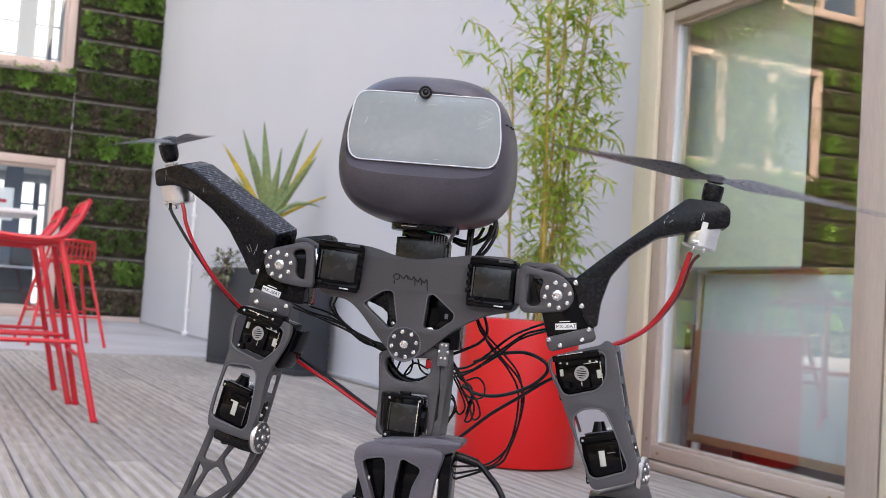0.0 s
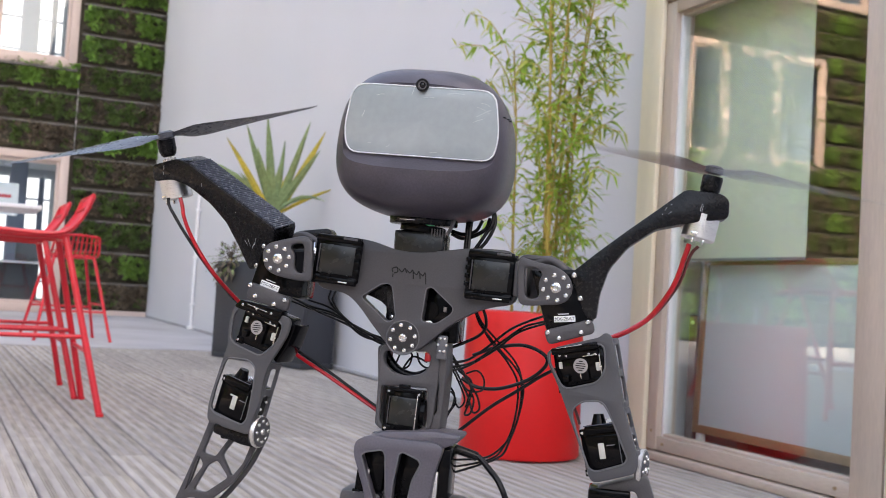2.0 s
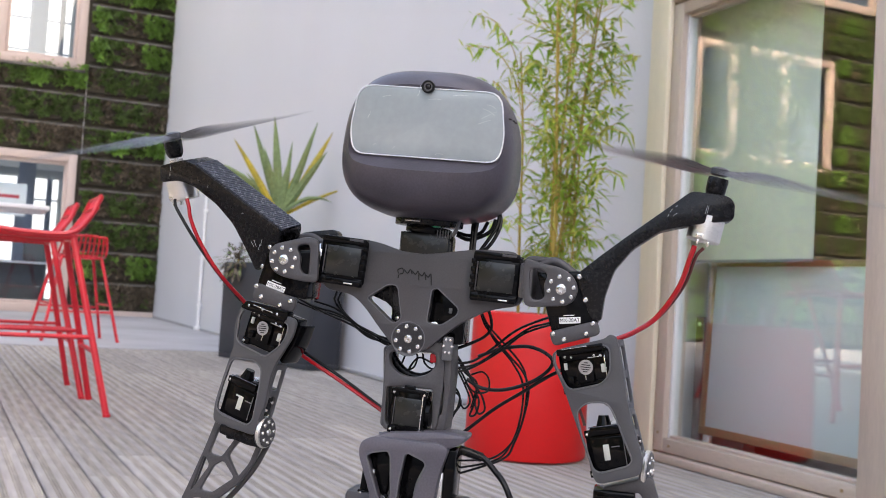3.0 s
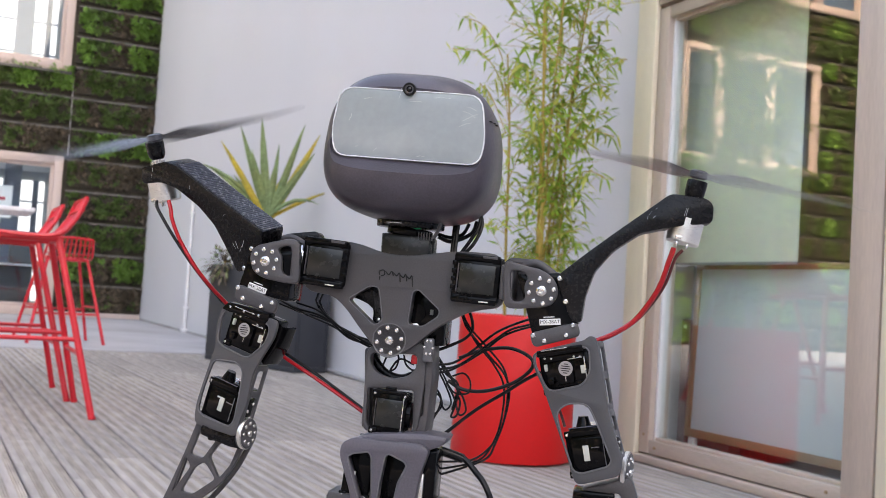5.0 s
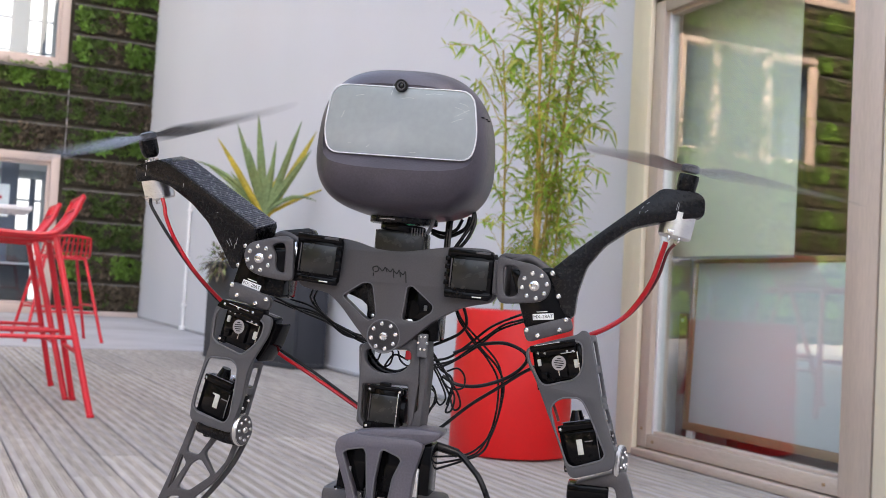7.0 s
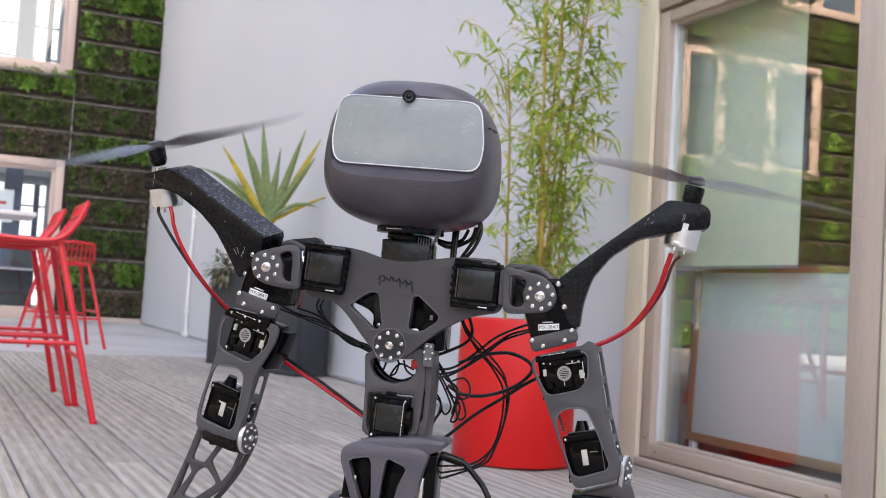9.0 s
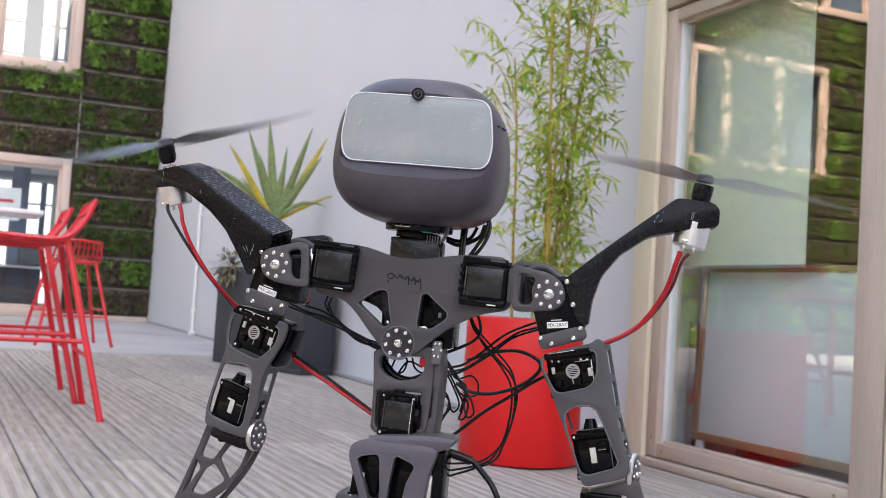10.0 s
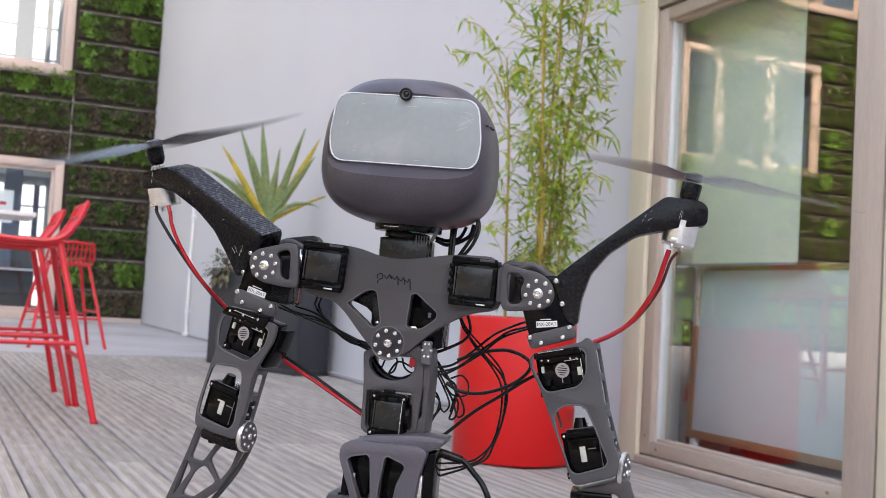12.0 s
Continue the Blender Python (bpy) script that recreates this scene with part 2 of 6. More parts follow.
def at(frame_m, ob):
    ob.matrix_basis = frame_m @ ob.matrix_basis
    return ob


# ground: one sheet to the horizon, with a pale concrete court on it and a deck of boards
ground = tagged(link("ground", box((-400, -400, -0.4), (400, 400, -0.09)), CONCRETE), "grey ground round the court", "ground", kind="structure")
pavement = link("pavement", box((-20.3, 5.62, -0.09), (0.0, 13.5, 0.0)), CONCRETE)
tagged(at(GREY, pavement), "pale concrete paving before the planted wall", "pavement", kind="structure")
subframe = link("deck_floor", box((-20.0, -20.0, -0.09), (0.0, 5.6, -0.045)), DECK)
tagged(at(GREY, subframe), "grey weathered grooved timber deck", "floor", kind="structure")

# grey rendered wall with the opening of the glazed door
wall_bm = bmesh.new()
for lo, hi in (((0, -0.02, -0.3), (0.30, 13.8, 11.0)), ((0, -1.50, 2.04), (0.30, -0.02, 11.0)), ((0, -20.0, -0.3), (0.30, -1.50, 11.0)), ((0.06, -1.50, -0.3), (0.30, -0.02, 0.02))):
    box(lo, hi, bm=wall_bm)
tagged(at(GREY, link("wall_east", wall_bm, RENDER_WALL)), "pale grey rendered wall", "wall", kind="structure")
tagged(at(GREY, link("baseboard", box((-0.02, 0.12, 0.003), (-0.002, 13.48, 0.028), 0.004), CONCRETE)), "grey plinth strip at the foot of the wall", "trim", kind="structure")
pipe = tagged(at(GREY, empty("wall_conduit")), "thin white conduit on the grey wall", "pipe")
part("tube", cyl((-0.035, 9.6, 0.04), (-0.035, 9.6, 1.75), 0.02), WHITE_PIPE, pipe)
for z in (0.3, 0.9, 1.5):
    part("clip", box((-0.062, 9.57, z), (0.0, 9.63, z + 0.03), 0.004), WHITE_PIPE, pipe)
part("shoe", box((-0.075, 9.55, 0.0), (-0.002, 9.65, 0.05), 0.006), WHITE_PIPE, pipe)


def coated_glass(name, tint, gloss):
    m = bpy.data.materials.new(name)
    m.use_nodes = True
    n, l = m.node_tree.nodes, m.node_tree.links
    n.remove(n["Principled BSDF"])
    a, b, mix = n.new("ShaderNodeBsdfTransparent"), n.new("ShaderNodeBsdfGlossy"), n.new("ShaderNodeMixShader")
    a.inputs["Color"].default_value = (*tint, 1)
    b.inputs["Roughness"].default_value = 0.012
    mix.inputs[0].default_value = gloss
    l.new(a.outputs[0], mix.inputs[1])
    l.new(b.outputs[0], mix.inputs[2])
    l.new(mix.outputs[0], n["Material Output"].inputs["Surface"])
    return m


DOOR_GLASS = coated_glass("coated_door_glass", (0.97, 0.99, 0.98), 0.135)
FAR_GLASS = coated_glass("coated_window_glass", (0.90, 0.94, 0.96), 0.06)

# glazed door in its post and frame
post = tagged(at(GREY, empty("door_post")), "beige clad post beside the glazed door", "post", kind="structure")
part("cladding", box((-0.062, -0.152, 0.0), (0.058, -0.024, 3.2), 0.006), BEIGE_POST, post)
# brown strip put in for the shading step between post and stile
part("shadow_joint", box((-0.040, -0.158, 0.0), (0.052, -0.153, 2.03), 0.001), BOARD_TRIM, post)
part("shadow_joint", box((-0.012, -0.023, 0.0), (-0.001, -0.018, 3.2), 0.001), CONCRETE, post)
door = tagged(at(GREY, empty("door_1")), "glazed door in a pale timber frame, closed", "door", kind="structure")
part("stile", box((-0.045, -0.222, 0.036), (0.05, -0.160, 1.872), 0.004), DOOR_WOOD, door)
part("stile", box((-0.045, -1.366, 0.036), (0.05, -1.238, 1.872), 0.004), DOOR_WOOD, door)
part("top_rail", box((-0.043, -1.238, 1.822), (0.05, -0.222, 1.872), 0.004), DOOR_WOOD_H, door)
part("bottom_rail", box((-0.043, -1.238, 0.036), (0.05, -0.222, 0.091), 0.004), DOOR_WOOD_H, door)
part("head_frame", box((-0.058, -1.49, 1.882), (0.06, -0.160, 2.03), 0.004), DOOR_WOOD_H, door)
part("threshold", box((-0.075, -1.48, 0.0), (0.06, -0.160, 0.030), 0.004), DOOR_WOOD_H, door)
part("jamb", box((-0.05, -1.49, 0.036), (0.25, -1.378, 1.872), 0.004), BEIGE_POST, door)
part("seal", box((-0.030, -1.377, 0.036), (0.04, -1.367, 1.872), 0.001), ROOM_DARK, door, "dark rubber seal")
for y0, y1, z0, z1 in ((-0.236, -0.2225, 0.091, 1.822), (-1.2375, -1.226, 0.091, 1.822), (-1.226, -0.236, 1.810, 1.8215), (-1.226, -0.236, 0.0915, 0.103)):
    part("glazing_bead", box((-0.02, y0, z0), (0.02, y1, z1), 0.002), WHITE_PIPE if y1 == -0.2225 else DOOR_WOOD, door)
for y, z in ((-0.265, 0.064), (-1.18, 0.064), (-0.19, 0.11)):
    part("screw_cap", cyl((-0.047, y, z), (-0.041, y, z), 0.006, seg=10), BOARD_TRIM, door)
pane = part("pane", box((-0.004, -1.226, 0.103), (0.004, -0.236, 1.810)), DOOR_GLASS, door, "clear coated glass reflecting the court", smooth=False)
pane.visible_shadow = False

# the room behind the door
room = bmesh.new()
box((0.30, -3.2, -0.05), (3.6, 1.6, 0.02), bm=room)
box((3.6, -3.2, -0.05), (3.8, 1.6, 2.6), bm=room)
box((0.30, -3.4, -0.05), (3.8, -3.2, 2.6), bm=room)
box((0.30, 1.6, -0.05), (3.8, 1.8, 2.6), bm=room)
tagged(at(GREY, link("wall_room", room, ROOM)), "dim grey room behind the glazed door", "wall", kind="structure")
tagged(at(GREY, link("ceiling", box((0.30, -3.4, 2.6), (3.8, 1.8, 2.8)), ROOM)), "dim ceiling of the room", "ceiling", kind="structure")
blind = tagged(at(GREY, empty("roller_blind")), "pale green roller blind half drawn behind the glass", "blind")
part("fabric", box((0.138, -0.815, 0.822), (0.142, -0.03, 1.94), 0.001), GREEN_BLIND, blind)
part("tube", cyl((0.14, -0.815, 1.95), (0.14, -0.03, 1.95), 0.018), ROOM, blind)
part("hem_bar", box((0.134, -0.815, 0.810), (0.146, -0.03, 0.8215), 0.002), ROOM, blind)
board = tagged(at(GREY @ pose(0.18, -0.20, 0.02, 0, 2, 0), empty("leaning_board")), "large pale blue board in a varnished trim, leaning inside the door", "board")
part("panel", box((0.0, -1.5, 0.116), (0.012, 0.004, 0.778), 0.001), BOARD_FACE, board)
part("trim_top", box((-0.008, -1.53, 0.778), (0.02, 0.034, 0.802), 0.003), BOARD_TRIM, board)
part("trim_bottom", box((-0.008, -1.53, 0.082), (0.02, 0.034, 0.116), 0.003), BOARD_TRIM, board)
part("trim_side", box((-0.008, 0.006, 0.116), (0.02, 0.034, 0.778), 0.003), BOARD_TRIM, board)
part("foot", box((-0.004, -0.03, 0.0), (0.016, 0.01, 0.082), 0.003), PAPER, board)
part("foot", box((-0.004, -1.45, 0.0), (0.016, -1.41, 0.082), 0.003), PAPER, board)
batten = tagged(at(GREY, empty("timber_batten")), "dark red timber batten standing beside the board", "timber")
part("batten", box((0.19, -0.150, 0.021), (0.225, -0.098, 0.585), 0.004), mat("dark_red_timber", (0.10, 0.028, 0.026), 0.5), batten)
part("bolt", cyl((0.184, -0.125, 0.555), (0.19, -0.125, 0.555), 0.008), WHITE_PIPE, batten)
tagged(at(GREY, link("wall_return", box((0.301, -0.30, 0.021), (0.36, 0.60, 2.59)), mat("grey_green_plaster", (0.36, 0.41, 0.40), 0.8, vary=0.06, scale=1.5, bump=0.02))), "grey green plastered return inside the door", "wall", kind="structure")
cabinet = tagged(at(GREY, empty("low_cabinet")), "dark low cabinet inside the room", "cabinet")
part("body", box((0.65, -2.6, 0.02), (1.1, -0.2, 0.30), 0.006), ROOM_DARK, cabinet)
part("top", box((0.63, -2.62, 0.30), (1.12, -0.18, 0.32), 0.004), mat("dark_red_top", (0.035, 0.015, 0.015), 0.5), cabinet)

# ---- planted facades ----
ROW, COL = 0.485, 1.27


def foliage_mesh(seed, lush):
    """A tuft-covered strip: small bent leaves in clumps over a felt pocket, three leaf colours."""
    rnd = random.Random(seed)
    bm = bmesh.new()
    patches = [(rnd.uniform(0, COL), rnd.choice((0, 0, 1, 1, 2) if lush else (0, 0, 1, 2, 2))) for _ in range(7)]
    for _ in range(170 if lush else 140):
        cx, cz = rnd.uniform(0.02, COL - 0.02), rnd.uniform(0.07, ROW - 0.06)
        k = min(patches, key=lambda p: abs(p[0] - cx) + rnd.uniform(0, 0.12))[1]
        if rnd.random() < 0.22:
            k = rnd.choice((0, 0, 2))
        size = rnd.uniform(0.6, 1.2) * (1.25 if k == 1 else 0.85)
        for _ in range(13):
            a, e = rnd.uniform(0, 2 * math.pi), rnd.uniform(-0.7, 0.9)
            d = Vector((math.cos(a) * math.cos(e), -abs(math.sin(a)) * math.cos(e) - 0.2, math.sin(e))).normalized()
            base = Vector((cx + rnd.gauss(0, 0.025), -0.025 - rnd.random() * 0.035, cz + rnd.gauss(0, 0.018)))
            ln = rnd.uniform(0.035, 0.085) * size
            w = ln * rnd.uniform(0.3, 0.5)
            side = d.cross(Vector((rnd.uniform(-1, 1), 0.3, rnd.uniform(-1, 1)))).normalized() * w
            mid, tip = base + d * ln * 0.55 + Vector((0, 0, 0.006)), base + d * ln - Vector((0, 0, ln * 0.4))
            v = [bm.verts.new(p) for p in (base, mid + side, tip, mid - side)]
            for q in v:
                q.co.x = min(max(q.co.x, 0.0), COL)
                q.co.z = min(q.co.z, ROW - 0.02)
            bm.faces.new(v).material_index = k
    me = bpy.data.meshes.new("foliage")
    bm.to_mesh(me)
    bm.free()
    for m in (LEAF, LEAF_BRIGHT, LEAF_BROWN):
        me.materials.append(m)
    return me


FOLIAGE = [foliage_mesh(s, s % 2 == 0) for s in range(8)]


def tray_mesh(width):
    bm = bmesh.new()
    box((0.004, -0.018, 0.045), (width - 0.004, 0.03, ROW - 0.02), bm=bm)
    box((0.0, -0.060, ROW - 0.058), (width, 0.03, ROW - 0.028), bm=bm)
    for f in bm.faces:
        f.material_index = 1 if f.calc_center_median().z > ROW - 0.059 and f.calc_center_median().y < 0.029 else 0
    me = bpy.data.meshes.new("tray")
    bm.to_mesh(me)
    bm.free()
    me.materials.append(PANEL_BACK)
    me.materials.append(PANEL_EDGE)
    return me


TRAY = tray_mesh(COL)


def window(parent_m, name, x0, x1, z0, z1, posts, label, lit):
    """A timber window in the facade: frame, mullions, panes, and the room seen through it."""
    w = tagged(empty(name, parent_m), label, "window", kind="structure")
    t = 0.13
    part("window_frame", box((x0, -0.07, z0), (x0 + t, 0.10, z1), 0.008), FRAME_WOOD, w)
    part("window_frame", box((x1 - t, -0.07, z0), (x1, 0.10, z1), 0.008), FRAME_WOOD, w)
    part("window_frame", box((x0 + t, -0.07, z1 - t), (x1 - t, 0.10, z1), 0.008), FRAME_WOOD_H, w)
    part("window_sill", box((x0 + t, -0.08, z0), (x1 - t, 0.10, z0 + t), 0.008), FRAME_WOOD_H, w)
    if z0 > 0.1:
        part("drip_edge", box((x0 - 0.02, -0.11, z0 - 0.045), (x1 + 0.02, 0.0, z0 - 0.004), 0.006), PANEL_EDGE, w)
    cuts = [x0 + t, *posts, x1 - t]
    for p in posts:
        part("mullion", box((p - 0.07, -0.05, z0 + t), (p + 0.07, 0.08, z1 - t), 0.006), FRAME_WOOD, w)
    for i, (a, b) in enumerate(zip(cuts, cuts[1:])):
        a, b = (a + 0.07 if i else a), (b - 0.07 if i < len(cuts) - 2 else b)
        for lo, hi in (((a, z0 + t), (a + 0.05, z1 - t)), ((b - 0.05, z0 + t), (b, z1 - t)), ((a + 0.05, z0 + t), (b - 0.05, z0 + t + 0.05)), ((a + 0.05, z1 - t - 0.05), (b - 0.05, z1 - t))):
            part("sash", box((lo[0], -0.02, lo[1]), (hi[0], 0.05, hi[1]), 0.006), FRAME_WOOD, w)
        g = part("pane", box((a + 0.05, 0.02, z0 + t + 0.05), (b - 0.05, 0.03, z1 - t - 0.05)), FAR_GLASS, w, smooth=False)
        g.visible_shadow = False
    room = bmesh.new()
    for lo, hi in (((x0, 0.12, z0 - 0.1), (x1, 3.0, z0)), ((x0, 0.12, z1), (x1, 3.0, z1 + 0.1)), ((x0 - 0.1, 0.12, z0 - 0.1), (x0, 3.0, z1 + 0.1)),
                   ((x1, 0.12, z0 - 0.1), (x1 + 0.1, 3.0, z1 + 0.1)), ((x0 - 0.1, 3.0, z0 - 0.1), (x1 + 0.1, 3.1, z1 + 0.1))):
        box(lo, hi, bm=room)
    # rooms not lit: their dimness is put into a darker blue recess colour
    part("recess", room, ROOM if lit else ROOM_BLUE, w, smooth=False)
    return w


def facade(m, name, length, height, openings, label):
    """A wall of stacked planted trays with timber windows set in it; local x along, y into the wall."""
    back = bmesh.new()
    zs = sorted({0.0, height, *(z for o in openings for z in o[2:4])})
    for z0, z1 in zip(zs, zs[1:]):
        x = 0.0
        for o in sorted(o for o in openings if o[2] < z1 - 0.01 and o[3] > z0 + 0.01):
            if o[0] > x:
                box((x, 0.04, z0), (o[0], 0.30, z1), bm=back)
            x = o[1]
        box((x, 0.04, z0), (length, 0.30, z1), bm=back)
    wall = tagged(link(name, back, PANEL_BACK), label, "wall", kind="structure")
    wall.matrix_basis = m
    rnd = random.Random(len(name))
    for j in range(int(height / ROW)):
        for i in range(int(length / COL)):
            x, z = i * COL, 0.05 + j * ROW
            if any(o[0] < x + COL - 0.1 and o[1] > x + 0.1 and o[2] < z + ROW - 0.2 and o[3] > z + 0.2 for o in openings):
                continue
            tray = new("planted_panel", TRAY)
            tray.parent, tray.matrix_basis = wall, pose(x, 0, z)
            green = new("foliage", FOLIAGE[rnd.randrange(8)])
            green.parent = tray
            green["kind"] = "stuff"
    return wall


def frame_of(origin, x, y):
    return Matrix(((x.x, y.x, 0, origin.x), (x.y, y.y, 0, origin.y), (0, 0, 1, 0), (0, 0, 0, 1)))


ORIGIN = Vector((0.83, 4.46, 0))
WIDE = 16 * COL
NORTH = frame_of(CORNER - ACROSS * WIDE, ACROSS, ALONG)
WEST = frame_of(ORIGIN - ACROSS * WIDE - ALONG * 20, ALONG, -ACROSS)
SOUTH = frame_of(ORIGIN - ALONG * 20, -ACROSS, -ALONG)
N_OPEN = [(WIDE - 3.81, WIDE - 1.33, 0.0, 2.47), (WIDE - 3.81, WIDE - 1.33, 3.80, 6.2), (WIDE - 14.02, WIDE - 10.35, 3.77, 6.2), (WIDE - 15.15, WIDE - 12.9, 7.4, 9.8), (WIDE - 8.9, WIDE - 6.4, 3.80, 6.2)]
facade(NORTH, "wall_north", WIDE, 11.0, N_OPEN, "planted wall of stacked mossy trays")
W_OPEN = [(a, a + 2.55, z0, z1) for a in (3.0, 10.0, 17.0, 24.0) for z0, z1 in ((0.0, 2.45), (3.45, 6.1))]
facade(WEST, "wall_west", 33.5, 9.0, W_OPEN, "planted wall with timber windows across the court")
tagged(link("wall_south", box((0, 0, 0), (WIDE, 0.3, 6.0)), RENDER_WALL), "grey rendered wall behind", "wall", kind="structure").matrix_basis = SOUTH
window_count = 0
for m, opens in ((NORTH, N_OPEN), (WEST, W_OPEN)):
    for x0, x1, z0, z1 in opens:
        window_count += 1
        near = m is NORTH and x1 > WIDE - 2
        posts = [x0 + 1.33, x0 + 2.68] if x1 - x0 > 3 else [x0 + 1.25]
        window(m, "window_%d" % window_count, x0, x1, z0, z1, posts, "timber framed window in the planted wall", near)

# what shows through the two windows beside the corner: daylight from the far side, columns, office things
for z0, z1 in ((3.95, 6.05), (0.15, 2.3)):
    back = tagged(empty("far_window", NORTH), "bright far window seen through the room, with dark bars", "window", kind="structure")
    x0 = WIDE - 3.7
    part("daylight", box((x0, 2.95, z0), (WIDE - 1.4, 2.98, z1)), DAYLIGHT, back, "bright sky beyond the glass", smooth=False)
    for z in (z0 + 0.28, z0 + 0.62, z0 + 1.2, z0 + 1.75):
        part("bar", box((x0, 2.88, z), (WIDE - 1.4, 2.93, z + 0.035), 0.004), ROOM_BLUE, back)
    for x in (x0 + 0.02, x0 + 0.85, WIDE - 2.05, WIDE - 1.55):
        part("post", box((x - 0.05, 2.82, z0), (x + 0.05, 2.87, z1), 0.004), ROOM_BLUE, back)
for z0, z1 in ((3.82, 6.18), (0.02, 2.4)):
    col = tagged(empty("column", NORTH), "blue grey column inside the window", "column", kind="structure")
    part("shaft", box((WIDE - 2.12, 1.2, z0), (WIDE - 1.86, 1.45, z1), 0.01), ROOM_BLUE, col)
desk = tagged(empty("office_desk", NORTH), "office desk with papers inside the ground floor window", "desk")
part("top", box((WIDE - 3.6, 0.5, 0.74), (WIDE - 1.5, 1.1, 0.77), 0.004), WHITE_TOP, desk)
part("modesty_panel", box((WIDE - 3.5, 1.0, 0.02), (WIDE - 1.6, 1.03, 0.74), 0.004), ROOM_DARK, desk)
bag = tagged(link("dark_bag", box((WIDE - 1.98, 0.55, 0.771), (WIDE - 1.62, 0.9, 1.22), 0.05), ROOM_DARK), "dark bag standing on the office desk", "bag")
bag.matrix_basis = NORTH
notice = tagged(empty("window_notice", NORTH), "white notice with red lines stuck inside the window", "notice")
part("sheet", box((WIDE - 2.55, 0.034, 1.45), (WIDE - 2.02, 0.037, 1.95)), PAPER, notice, smooth=False)
part("text_bar", box((WIDE - 2.45, 0.0305, 1.72), (WIDE - 2.12, 0.0338, 1.77)), RED_PAINT, notice, smooth=False)
tagged(link("trim", box((WIDE - 1.33, -0.10, 0.0), (WIDE - 0.02, -0.03, 0.075), 0.006), FRAME_WOOD_H), "pale timber sill at the foot of the planted wall", "trim", kind="structure").matrix_basis = NORTH

tagged(link("trim_joint", box((WIDE - 1.283, -0.05, 2.5), (WIDE - 1.268, -0.02, 3.78), 0.002), CONCRETE), "thin pale joint between the planted trays", "trim", kind="structure").matrix_basis = NORTH

# ---- bar stools and table ----


def bar_stool():
    """Low-backed outdoor bar stool of red tube and flat slats; local +y is its front, its back at -y."""
    st = empty("bar_stool")
    feet = {(sx, sy): Vector((sx * 0.335, sy * 0.34, 0)) for sx in (-1, 1) for sy in (-1, 1)}
    tops = {k: Vector((k[0] * 0.178, k[1] * 0.165, 0.765)) for k in feet}
    for k in feet:
        part("leg", cyl(feet[k], tops[k], 0.0148, seg=14), RED_PAINT, st)
        part("foot_cap", cyl(feet[k], feet[k] + Vector((0, 0, 0.012)), 0.0165, seg=14), RED_PAINT, st)

    def on(k, z):
        return feet[k].lerp(tops[k], z / 0.765)
    for a, b, z in (((-1, 1), (1, 1), 0.30), ((-1, -1), (-1, 1), 0.335), ((1, -1), (1, 1), 0.335), ((-1, -1), (1, -1), 0.27)):
        part("footrest_bar", cyl(on(a, z), on(b, z), 0.010, seg=10), RED_PAINT, st)
    part("apron", tube([tops[(-1, -1)], tops[(1, -1)], tops[(1, 1)], tops[(-1, 1)], tops[(-1, -1)]], 0.013, steps=1), RED_PAINT, st)
    # seat rim rises into a low leaning back
    for sx in (-1, 1):
        part("rim", tube([(sx * 0.20, 0.20, 0.79), (sx * 0.215, 0.0, 0.775), (sx * 0.215, -0.15, 0.785), (sx * 0.205, -0.225, 0.86), (sx * 0.19, -0.265, 0.955)], 0.011, 8), RED_PAINT, st)
    part("rim", tube([(-0.20, 0.20, 0.79), (0, 0.215, 0.785), (0.20, 0.20, 0.79)], 0.011), RED_PAINT, st)
    part("back_rail", tube([(-0.19, -0.265, 0.955), (0, -0.285, 0.965), (0.19, -0.265, 0.955)], 0.011), RED_PAINT, st)
    for i in range(9):
        x = -0.168 + 0.042 * i
        part("slat", tube([(x, 0.205, 0.785), (x, 0.0, 0.768), (x * 1.03, -0.16, 0.782), (x * 1.0, -0.232, 0.86), (x * 0.95, -0.275, 0.955)], 0.0085, 6), RED_PAINT, st)
    for y, z in ((0.1, 0.770), (-0.06, 0.768), (-0.20, 0.815), (-0.25, 0.90)):
        part("cross_slat", box((-0.205, y - 0.012, z - 0.003), (0.205, y + 0.012, z + 0.005), 0.002), RED_PAINT, st)
    return tagged(st, "red metal bar stool with a slatted low back", "bar stool", "bar stools in the court")


stool = bar_stool()
stool.matrix_basis = pose(-1.905, 4.67, 0.0, 0, 0, 115.5)
copy_thing(stool, pose(-2.23, 5.27, 0.0, 0, 0, 116))
copy_thing(stool, pose(-3.52, 9.75, 0.002, 0, 0, 32))
table = tagged(empty("bar_table", pose(-2.98, 6.05, 0.0, 0, 0, 25)), "high white topped bar table with a red frame", "table")
part("tabletop", box((-0.55, -0.30, 0.965), (0.55, 0.30, 0.99), 0.004), WHITE_TOP, table)
for sx in (-1, 1):
    for sy in (-1, 1):
        part("leg", box((sx * 0.26 - 0.02, sy * 0.22 - 0.02, 0), (sx * 0.26 + 0.02, sy * 0.22 + 0.02, 0.965), 0.004), WHITE_TOP, table)

# ---- planters and plants ----
RPOT = Vector((0.325, 4.175, 0.0))
pot = tagged(empty("red_planter", pose(*RPOT)), "tall round red plastic planter with bamboo", "planter")
part("shell", lathe([(0.200, 0.0), (0.236, 0.004), (0.240, 0.012), (0.236, 0.30), (0.232, 0.55), (0.230, 0.558), (0.222, 0.560), (0.214, 0.556), (0.212, 0.50)], 64), RED_PLASTIC, pot)
part("soil", lathe([(0.001, 0.49), (0.21, 0.492), (0.211, 0.5)], 32), SOIL, pot)


